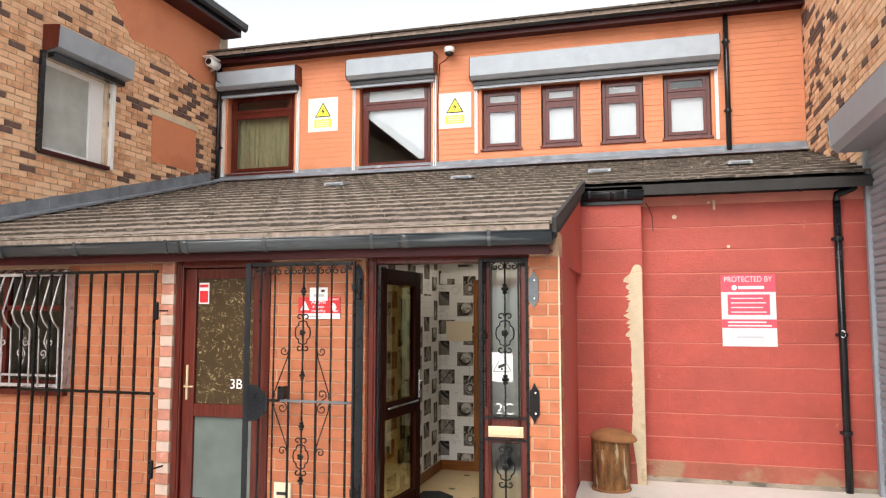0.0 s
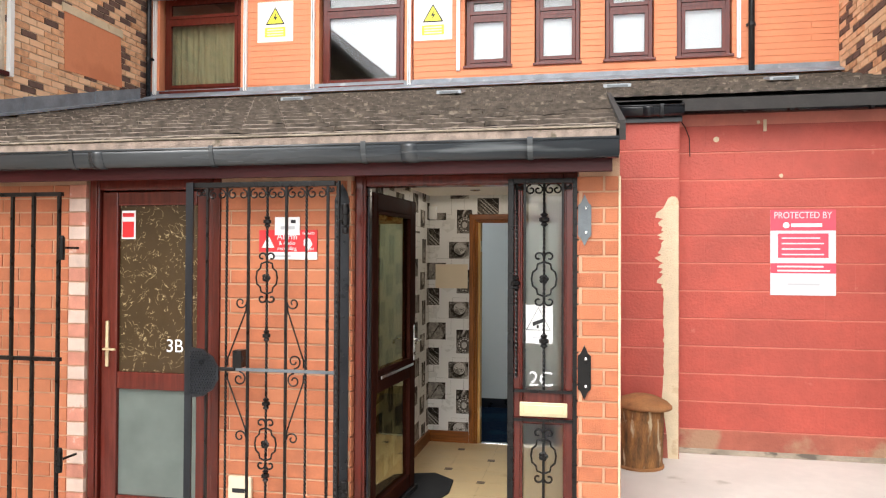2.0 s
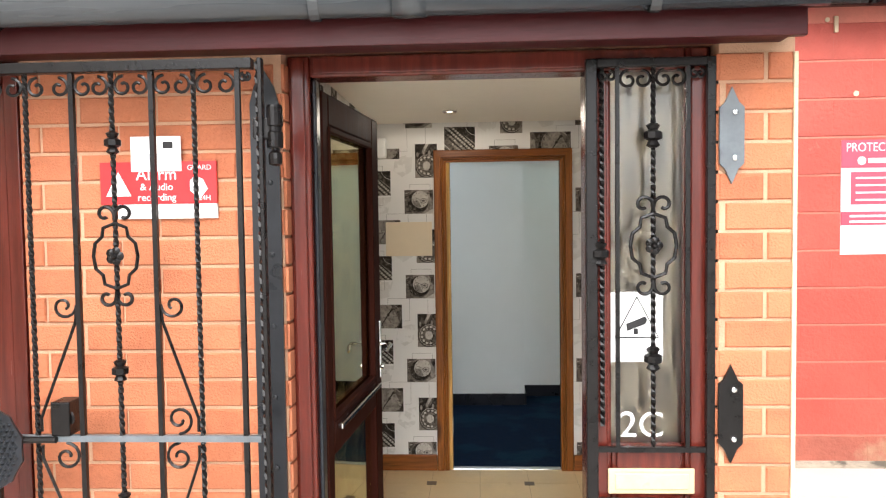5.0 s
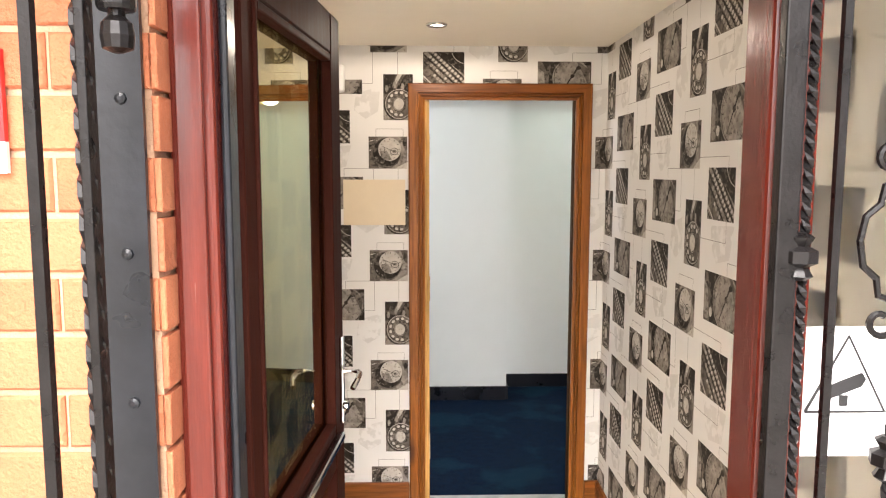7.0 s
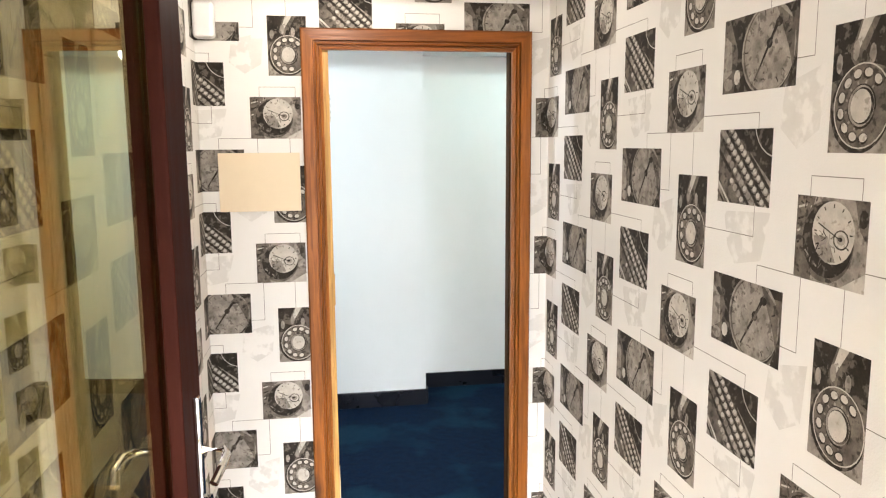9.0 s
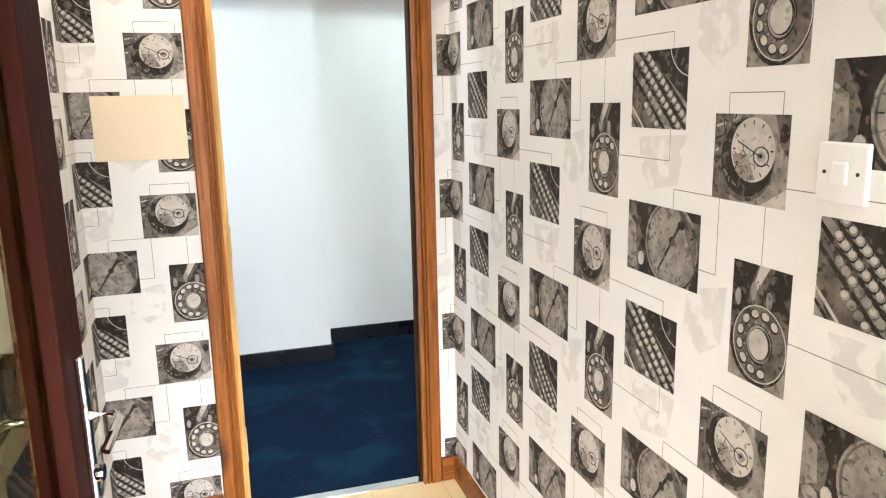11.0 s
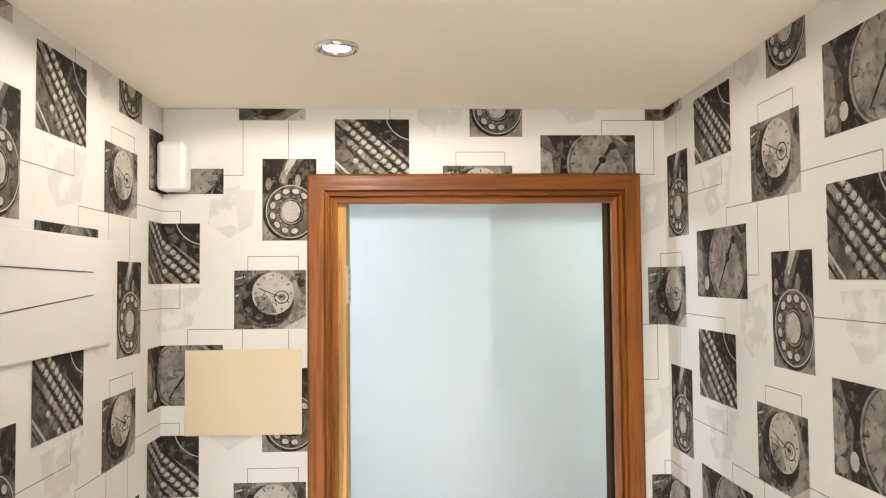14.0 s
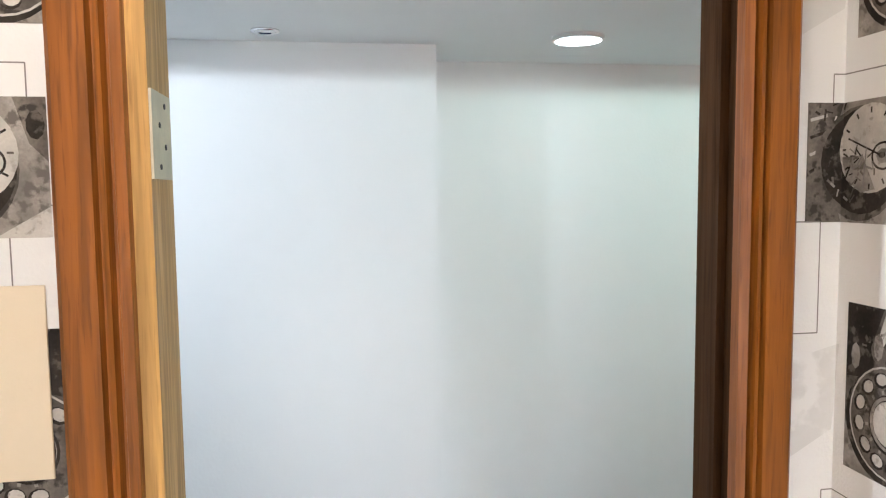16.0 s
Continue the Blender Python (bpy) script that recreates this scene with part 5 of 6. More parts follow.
part("slide_bolt", tube(bmesh.new(), [(-0.30, -0.02, 1.022), (-0.16, -0.02, 1.022)], 0.010, 8), "iron", gate)
for z in (0.35, 1.905):
    hg = part("hinge", lathe(bmesh.new(), [(0.021, -0.055), (0.023, -0.05), (0.023, -0.012), (0.019, -0.008), (0.019, 0.004), (0.023, 0.008), (0.023, 0.06), (0.020, 0.066)], 0.49, 0.015, z, 14), "iron", gate)
    part("hinge_pin", lathe(bmesh.new(), [(0.006, -0.105), (0.018, -0.10), (0.020, -0.085), (0.018, -0.07), (0.010, -0.062), (0.010, -0.055)], 0.49, 0.015, z, 12), "iron", hg)
    part("hinge_arm", boxed(0.43, 0.49, 0.0, 0.035, z - 0.03, z + 0.03, 0.004), "iron", hg)

# iron jamb strap that carries the gate
strap = thing("gate_jamb", (-2.212, FRONT, 0.0), "long grey iron jamb strap bolted to the brick pier", "gate jamb")
part("plate", extruded(bmesh.new(), [(-0.044, 0.02), (0.044, 0.02), (0.044, 2.0), (0.03, 2.05), (0.0, 2.10), (-0.03, 2.05), (-0.044, 2.0)], "y", -0.022, -0.012), "iron_grey", strap)
part("packing", boxed(-0.03, 0.03, -0.012, -0.001, 0.02, 2.0), "iron", strap)
for i in range(8):
    part("bolt", lathe(bmesh.new(), [(0.003, -0.028), (0.008, -0.026), (0.009, -0.022)], 0.014, 0, 0.22 + i * 0.22, 8, "y"), "iron_grey", strap)

# fixed grille over the side light
gr = thing("side_grille", (-1.048, 5.42, 0.0), "narrow black wrought iron grille over the side light", "window grille")
part("stile", boxed(-0.194, -0.160, -0.012, 0.012, 0.05, 2.115, 0.003), "iron", gr)
part("stile", boxed(0.166, 0.192, -0.012, 0.012, 0.05, 2.115, 0.003), "iron", gr)
part("top_rail", boxed(-0.16, 0.166, -0.012, 0.012, 2.09, 2.115, 0.003), "iron", gr)
for z in (0.927, 0.766):
    part("rail", boxed(-0.16, 0.166, -0.007, 0.007, z - 0.008, z + 0.008), "iron", gr)
part("bottom_rail", boxed(-0.16, 0.166, -0.012, 0.012, 0.05, 0.075), "iron", gr)
part("twisted_bar", twisted(bmesh.new(), 0.008, 0.93, 2.09), "iron", gr)
part("bar", boxed(0.001, 0.015, -0.007, 0.007, 0.075, 0.766), "iron", gr)
part("twisted_edge", twisted(bmesh.new(), -0.145, 1.0, 2.09, 0.008), "iron", gr)
part("twisted_edge", twisted(bmesh.new(), 0.198, 0.9, 2.10, 0.009), "iron", gr)
part("bar", boxed(-0.105, -0.093, -0.006, 0.006, 0.93, 2.09), "iron", gr)
part("bar", boxed(0.105, 0.117, -0.006, 0.006, 0.93, 2.09), "iron", gr)
for x, z in ((0.008, 1.885), (0.008, 1.208), (-0.152, 1.53)):
    part("collar", collar(bmesh.new(), x, z, 1.15), "iron", gr)
part("cartouche", cartouche(bmesh.new(), 0.008, 1.553, 0.066, 0.135), "iron", gr)
part("cartouche", cartouche(bmesh.new(), 0.008, 0.57, 0.066, 0.135), "iron", gr)
for a, c in ((-0.16, -0.099), (-0.099, 0.008), (0.008, 0.111), (0.111, 0.166)):
    r = min(0.030, (c - a) * 0.27)
    b = bmesh.new()
    sp = spiral(a + r + 0.004, 2.085 - r - 0.004, r, 1.1, math.pi / 2, n=16)
    tube(b, sp, 0.0048, 5), tube(b, [(c - (px - a), py, pz) for px, py, pz in sp], 0.0048, 5)
    part("top_scroll", b, "iron", gr)
for z0, z1, mt, lb in ((1.735, 2.02, "plate_grey", "pointed grey iron hinge plate on the brick pier"), (0.895, 1.195, "iron", "pointed black iron hinge plate on the brick pier")):
    hpz = thing("hinge_plate", (-0.818, FRONT, z0), lb, "hinge plate", "pier hinge plates")
    hgt = z1 - z0
    part("plate", extruded(bmesh.new(), [(-0.036, 0.06), (-0.020, 0.045), (0.0, 0.0), (0.020, 0.045), (0.036, 0.06), (0.036, hgt - 0.06), (0.020, hgt - 0.045), (0.0, hgt), (-0.020, hgt - 0.045), (-0.036, hgt - 0.06)], "y", -0.014, -0.004), mt, hpz)
    part("spacer", boxed(-0.03, 0.03, -0.004, 0.0, 0.06, hgt - 0.06), mt, hpz)
    for z in (0.075, hgt - 0.075):
        part("bolt", lathe(bmesh.new(), [(0.003, -0.022), (0.008, -0.020), (0.010, -0.014)], 0.008, 0, z, 8, "y"), "chrome", hpz)

# alarm sign on the pier
al = thing("alarm_sign", (-2.55, FRONT, 1.655), "red and white alarm warning signs on the brick", "sign")
part("board", boxed(-0.183, 0.182, -0.012, -0.002, 0.045, 0.175), "red_sign", al)
tp = part("top_label", boxed(-0.082, 0.075, -0.016, -0.012, 0.145, 0.252), "white", al)
part("brand_bar", boxed(-0.045, 0.045, -0.018, -0.016, 0.178, 0.198), "grey_print", tp)
part("brand_mark", boxed(0.02, 0.05, -0.018, -0.016, 0.215, 0.235), "black", tp)
part("foot_label", boxed(-0.13, 0.182, -0.010, -0.001, 0.0, 0.045), "white", al)
part("foot_text", boxed(-0.10, 0.02, -0.013, -0.010, 0.014, 0.026), "grey_print", al)
letters("Alarm", 0.052, (-0.005, -0.0135, 0.135), "white", al)
letters("& Audio", 0.031, (-0.005, -0.0135, 0.097), "white", al)
letters("recording", 0.031, (-0.005, -0.0135, 0.065), "white", al)
letters("GUARD", 0.022, (0.130, -0.0135, 0.155), "white", al)
letters("24H", 0.022, (0.145, -0.0135, 0.062), "white", al)
b = bmesh.new()
extruded(b, [(-0.165, 0.07), (-0.085, 0.07), (-0.125, 0.145)], "y", -0.014, -0.012)
part("warning_triangle", b, "white", al)
b = bmesh.new()
extruded(b, [(0.10, 0.085), (0.13, 0.06), (0.155, 0.09), (0.14, 0.12), (0.115, 0.13), (0.10, 0.115)], "y", -0.014, -0.012)
part("emblem", b, "white", al)
mb = thing("meter_box", (-2.84, FRONT, 0.20), "small cream outlet box low on the brick pier", "meter box")
part("case", boxed(-0.075, 0.075, -0.03, -0.001, 0, 0.155, 0.008), "cream_card", mb)
part("slot", boxed(-0.045, 0.035, -0.033, -0.03, 0.06, 0.085), "black", mb)


# ---- inner doorway of the lobby ----
dw = thing("door_frame_inner", (-1.4145, BACK, 0.0), "varnished pine door frame with moulded architrave", "door frame", kind="structure")
sec = [(0.0, 0.0), (0.0, -0.014), (0.006, -0.020), (0.043, -0.021), (0.046, -0.010), (0.049, -0.010), (0.052, -0.022), (0.058, -0.024), (0.061, -0.012), (0.064, -0.012), (0.067, -0.022), (0.078, -0.018), (0.078, 0.0)]
XL, XR, ZT = -1.852 + 1.4145, -0.977 + 1.4145, 2.066
b = extruded(bmesh.new(), [(XL + p, q) for p, q in sec], "z", 0, ZT)
for v in b.verts:
    if v.co.z > 1:
        v.co.z = ZT - (v.co.x - XL)
part("architrave", b, "pine", dw)
b = extruded(bmesh.new(), [(XR - p, q) for p, q in sec], "z", 0, ZT)
for v in b.verts:
    if v.co.z > 1:
        v.co.z = ZT - (XR - v.co.x)
part("architrave", b, "pine", dw)
b = extruded(bmesh.new(), [(q, ZT - p) for p, q in sec], "x", XL, XR)
for v in b.verts:
    d = ZT - v.co.z
    v.co.x = XL + d if v.co.x < 0 else XR - d
part("architrave", b, "pine_h", dw)
a, c = -1.775 + 1.4145, -1.034 + 1.4145
part("lining", boxed(a - 0.002, a + 0.022, 0.0, 0.112, 0, 2.012), "pine_pale", dw, "pale bare pine lining")
part("lining", boxed(c - 0.004, c + 0.022, 0.0, 0.112, 0, 2.012), "pine_dark", dw, "dark stained, shade-toned pine lining, chipped edge")
part("lining", boxed(a - 0.002, c + 0.022, 0.0, 0.112, 2.012, 2.036), "pine_h", dw)
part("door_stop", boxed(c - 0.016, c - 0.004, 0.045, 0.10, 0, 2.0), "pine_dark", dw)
part("door_stop", boxed(a + 0.022, c - 0.016, 0.045, 0.10, 2.0, 2.012), "pine_h", dw)
for z0, z1 in ((1.728, 1.828), (0.22, 0.32)):
    hb = part("hinge_leaf", boxed(a + 0.0215, a + 0.025, 0.002, 0.098, z0, z1), "old_hinge", dw, "old paint-splashed hinge leaf")
    for k in range(4):
        part("screw_hole", lathe(bmesh.new(), [(0.0035, 0.0), (0.0035, 0.0012)], a + 0.025, 0.036 + 0.028 * (k % 2), z0 + 0.014 + 0.024 * k, 8, "x"), "black", hb)
part("keep", boxed(a + 0.0215, a + 0.025, 0.012, 0.034, 1.02, 1.14), "pine_pale", dw)
part("latch_hole", boxed(a + 0.0248, a + 0.0256, 0.016, 0.030, 1.12, 1.15), "black", dw)
part("threshold_strip", boxed(a + 0.022, c - 0.004, 0.0, 0.05, 0.0, 0.008, 0.002), "chrome", dw, "worn metal carpet strip")

for x0, x1, y0, y1 in ((LEFT_X, -1.854, BACK - 0.018, BACK), (-0.975, RIGHT_X, BACK - 0.018, BACK)):
    solid("baseboard", boxed(x0, x1, y0, y1, 0.0, 0.105, 0.004), "pine_h", "varnished pine baseboard", "baseboard", kind="structure")
solid("baseboard", boxed(LEFT_X, LEFT_X + 0.018, FRONT + 0.24, BACK - 0.02, 0.0, 0.105, 0.004), "pine_h", "varnished pine baseboard", "baseboard", kind="structure")
solid("baseboard", boxed(RIGHT_X - 0.018, RIGHT_X, FRONT + 0.24, BACK - 0.02, 0.0, 0.105, 0.004), "pine_h", "varnished pine baseboard", "baseboard", kind="structure")
solid("baseboard", boxed(-4.2, -1.19, 9.455, 9.47, 0.0, 0.10, 0.003), "skirt_black", "black gloss hall baseboard", "baseboard", kind="structure")
solid("baseboard", boxed(-1.19, 0.9, 9.775, 9.79, 0.0, 0.10, 0.003), "skirt_black", "black gloss hall baseboard", "baseboard", kind="structure")
solid("baseboard", boxed(-1.19, -1.175, 9.47, 9.775, 0.0, 0.10, 0.003), "skirt_black", "black gloss hall baseboard", "baseboard", kind="structure")


def downlight(x, y, z, glow, label):
    d = thing("downlight", (x, y, z), label, "downlight", "ceiling downlights")
    smooth(part("bezel", lathe(bmesh.new(), [(0.043, 0.0), (0.043, -0.006), (0.036, -0.009), (0.030, -0.006), (0.027, 0.012)], 0, 0, 0, 24), "chrome", d))
    part("bulb", lathe(bmesh.new(), [(0.026, -0.002), (0.026, 0.0)], 0, 0, -0.001, 20), glow, d)
    return d


def emitter(name, color, strength):
    m = bpy.data.materials.new(name)
    m.use_nodes = True
    p_ = m.node_tree.nodes["Principled BSDF"]
    p_.inputs["Emission Color"].default_value = (*color, 1)
    p_.inputs["Emission Strength"].default_value = strength
    return m


M["bulb_warm"] = emitter("warm lamp face", (1.0, 0.88, 0.7), 4.0)
M["panel_glow"] = emitter("lit opal diffuser", (0.92, 1.0, 0.97), 2.2)
M["bulb_cool"] = emitter("fill lamp face", (0.92, 1.0, 0.97), 12.0)
downlight(-1.725, 7.325, CEIL, "bulb_warm", "small chrome downlight in the lobby ceiling")
downlight(-1.74, 9.30, HC, "white", "small chrome downlight in the hall ceiling, unlit")
# the next two fixtures are added out of view for the hall fill beams
downlight(-2.75, 8.45, HC, "bulb_cool", "added fill downlight in the hall ceiling, out of view")
downlight(0.25, 8.45, HC, "bulb_cool", "added fill downlight in the hall ceiling, out of view")
pl = thing("panel_light", (-0.75, 9.30, HC), "round lit ceiling light in the hall", "ceiling light")
part("rim", lathe(bmesh.new(), [(0.085, 0.0), (0.085, -0.012), (0.075, -0.014)], 0, 0, 0, 28), "white", pl)
part("diffuser", lathe(bmesh.new(), [(0.074, -0.015), (0.074, -0.013)], 0, 0, 0, 28), "panel_glow", pl)

card = solid("card", boxed(-2.165, -1.868, BACK - 0.006, BACK - 0.002, 1.395, 1.613, 0.001), "cream_card", "blank cream card stuck on the wallpaper", "card")
sb = thing("alarm_sensor", (-2.19, BACK - 0.03, 2.02), "white plastic alarm sensor in the lobby corner", "sensor")
part("case", boxed(-0.034, 0.04, -0.03, 0.028, 0, 0.125, 0.012), "white", sb)
part("window", boxed(-0.02, 0.026, -0.032, -0.03, 0.03, 0.06), "white", sb)
solid("paper_patch", boxed(LEFT_X + 0.004, -2.030, BACK - 0.0035, BACK - 0.0028, 2.082, CEIL - 0.002), "paper", "plain lining paper patch round the alarm sensor", "paper patch")
wb = thing("wall_panel", (LEFT_X, 7.05, 1.66), "plain white cover panel with dark seams on the lobby wall", "cover panel")
part("board", boxed(0.001, 0.010, -0.42, 0.46, 0, 0.22, 0.004), "paper", wb)
b = bmesh.new()
tube(b, [(0.0115, -0.40, 0.055), (0.0105, 0.36, 0.105)], 0.0011, 4), tube(b, [(0.0115, -0.40, 0.165), (0.0105, 0.36, 0.150)], 0.0011, 4)
part("seam", b, "skirt_black", wb)
sw = thing("light_switch", (RIGHT_X, 5.965, 1.42), "white plastic light switch on the papered wall", "light switch")
part("plate", boxed(-0.010, -0.001, -0.045, 0.045, 0, 0.088, 0.003), "white", sw)
part("rocker", boxed(-0.015, -0.010, -0.013, 0.013, 0.028, 0.060, 0.002), "white", sw)
for y in (-0.03, 0.03):
    part("screw", lathe(bmesh.new(), [(0.003, -0.0112), (0.003, -0.0100)], 0, y, 0.044, 8, "x"), "black", sw)
mt = thing("door_mat", (-1.93, 6.50, 0.004), "crumpled black rubber mat behind the open door", "mat")
b = extruded(bmesh.new(), [(-0.16, -0.32), (0.10, -0.34), (0.17, -0.10), (0.15, 0.18), (-0.02, 0.33), (-0.17, 0.28)], "z", 0.0, 0.014)
part("sheet", b, "mat", mt)


# ---- wallpaper print: telephones, clocks, gauges and typewriters in a half-drop repeat ----
def ink(name, base, vary, scale, dark=None, at=0.5):
    return material(name, base, 0.75, vary, scale, 0.0, spots=dark, spot_scale=scale * 2.2, spot_at=at, spec=0.2)


M["ink_dark"] = ink("charcoal print", (0.034, 0.027, 0.021), 0.6, 26, (0.11, 0.094, 0.078), 0.55)
M["ink_mid"] = ink("grey photo print", (0.16, 0.138, 0.115), 0.5, 30, (0.05, 0.042, 0.035), 0.53)
M["ink_soft"] = ink("pale photo print", (0.31, 0.28, 0.245), 0.4, 30, (0.14, 0.122, 0.105), 0.55)
M["ink_light"] = ink("light photo print", (0.52, 0.485, 0.435), 0.18, 34, (0.33, 0.30, 0.265), 0.58)
M["ink_line"] = ink("fine grey print line", (0.25, 0.23, 0.21), 0.2, 40)
M["ink_ghost"] = ink("faint grey print", (0.665, 0.65, 0.62), 0.06, 10, (0.755, 0.742, 0.715), 0.50)
INKS = ["ink_dark", "ink_mid", "ink_soft", "ink_light", "ink_line", "ink_ghost"]
DK, MD, SF, LT, LN, GH = range(6)


def disc(cx, cz, rx, rz=None, n=16, a0=0.0, a1=2 * math.pi):
    rz = rz or rx
    full = abs(a1 - a0) > 6.2
    k = n if full else n + 1
    pts = [(cx + rx * math.cos(a0 + (a1 - a0) * i / n), cz + rz * math.sin(a0 + (a1 - a0) * i / n)) for i in range(k)]
    return pts


def quad(x0, x1, z0, z1):
    return [(x0, z0), (x1, z0), (x1, z1), (x0, z1)]


def stroke(x0, z0, x1, z1, w):
    d = Vector((x1 - x0, z1 - z0)).normalized() * (w / 2)
    return [(x0 - d.y, z0 + d.x), (x0 + d.y, z0 - d.x), (x1 + d.y, z1 - d.x), (x1 - d.y, z1 + d.x)]


def ring(cx, cz, rx, rz, w, mi, layer, n=20):
    """A thin hoop, as short strokes."""
    pts = disc(cx, cz, rx, rz, n)
    return [(mi, layer, stroke(*pts[i - 1], *pts[i], w)) for i in range(n)]


def cropped(shapes, x, z, w, h):
    """The shapes that lie in a picture w wide and h high, cut at its border."""
    out = []
    for mi, layer, pts in shapes:
        q = clip_to(pts, x, x + w, z - h, z)
        if len(q) >= 3:
            out.append((mi, layer, q))
    return out


def scribble(rng, cx, cz, rx, rz, n, long, mats, w=0.0024):
    """Loose short marks in an oval, as the fine detail of a photograph."""
    out = []
    for _ in range(n):
        a, r, t = rng.uniform(0, 6.28), rng.random() ** 0.5, rng.uniform(0, 3.14)
        px, pz, ln = cx + rx * r * math.cos(a), cz + rz * r * math.sin(a), long * rng.uniform(0.4, 1.0)
        out.append((rng.choice(mats), 4, stroke(px, pz, px + ln * math.cos(t), pz + ln * math.sin(t), w * rng.uniform(0.6, 1.5))))
    return out


def motif_typewriter(x, z):
    w, h = 0.195, 0.156
    out = [(SF, 0, quad(x, x + w, z - h, z)), (MD, 1, [(x, z - 0.02), (x + 0.05, z - 0.05), (x + 0.115, z - h), (x + 0.03, z - h), (x, z - 0.11)]),
           (DK, 1, [(x + 0.060, z), (x + w, z), (x + w, z - 0.105), (x + 0.135, z - 0.060)])]
    out += ring(x + w + 0.012, z + 0.02, 0.075, 0.075, 0.0026, LT, 2, 28)
    d, up = (0.735, -0.678), (0.678, 0.735)
    for r in range(4):
        ox, oz = x + 0.060 - 0.0245 * r * up[0], z - 0.014 - 0.0245 * r * up[1]
        out.append((DK, 2, stroke(ox - 0.1 * d[0] + 0.011 * up[0], oz - 0.1 * d[1] + 0.011 * up[1], ox + 0.3 * d[0] + 0.011 * up[0], oz + 0.3 * d[1] + 0.011 * up[1], 0.0085)))
        for k in range(-5, 15):
            cx, cz = ox + 0.0182 * (k + 0.4 * (r % 2)) * d[0], oz + 0.0182 * (k + 0.4 * (r % 2)) * d[1]
            if cx < x + 0.012 + 0.012 * r:
                continue
            out += [(DK if r < 2 else MD, 2, disc(cx + 0.001, cz - 0.002, 0.0100, n=9)), (SF, 3, disc(cx, cz, 0.0088, 0.0082, n=9)), (LT if r < 2 or k % 3 == 0 else SF, 3, disc(cx - 0.0010, cz + 0.0014, 0.0066, 0.0056, n=8))]
    for k in range(3):
        a = 0.026 + 0.020 * k
        out += [((DK, LT, MD)[k], 4, stroke(x, z - h + a, x + a * 1.05, z - h, 0.006))]
    return cropped(out, x, z, w, h)


def motif_gauge(x, z):
    w, h, rng = 0.255, 0.154, random.Random(5)
    cx, cz = x + 0.160, z - 0.076
    out = [(MD, 0, quad(x, x + w, z - h, z)), (DK, 1, [(x + 0.02, z), (x + 0.10, z), (x + 0.075, z - 0.06), (x + 0.085, z - h), (x + 0.045, z - h), (x + 0.055, z - 0.07)]),
           (DK, 1, [(x + w, z - h), (x + w, z - 0.09), (x + 0.225, z - h)])]
    out += [(DK, 1, quad(x + 0.05, x + w, z - 0.018, z))]
    out += [(SF, 1, [(x, z - 0.03), (x + 0.03, z - 0.05), (x + 0.035, z - 0.11), (x, z - 0.13)]), (LT, 2, disc(x + 0.055, z - 0.122, 0.012, 0.016, n=9)), (SF, 2, disc(x + 0.022, z - 0.135, 0.018, 0.014, n=9))]
    out += [(DK, 2, disc(cx - 0.004, cz - 0.003, 0.095, 0.094, n=28)), (SF, 2, disc(cx, cz, 0.090, 0.090, n=28)), (MD, 3, disc(cx + 0.001, cz, 0.0855, 0.0865, n=28)), (SF, 3, disc(cx + 0.004, cz + 0.001, 0.083, 0.084, n=28))]
    out += [(MD, 3, [(cx + 0.02, cz + 0.085), (cx + 0.085, cz + 0.04), (cx + 0.085, cz - 0.05), (cx + 0.066, cz)])]
    for k in range(16):
        a = math.radians(-60 + 20 * k)
        out.append((DK if k % 4 == 0 else MD, 4, stroke(cx + 0.068 * math.cos(a), cz + 0.066 * math.sin(a), cx + 0.079 * math.cos(a), cz + 0.077 * math.sin(a), 0.0026)))
    out += scribble(rng, cx - 0.01, cz - 0.055, 0.03, 0.010, 5, 0.012, (MD,))
    out += [(DK, 5, [(cx - 0.042, cz - 0.058), (cx - 0.039, cz - 0.060), (cx + 0.040, cz + 0.052), (cx + 0.032, cz + 0.058)]), (DK, 5, disc(cx + 0.006, cz + 0.010, 0.010, 0.010, n=12)),
            (DK, 5, disc(cx + 0.034, cz + 0.046, 0.012, 0.009, n=9))]
    return cropped(out, x, z, w, h)


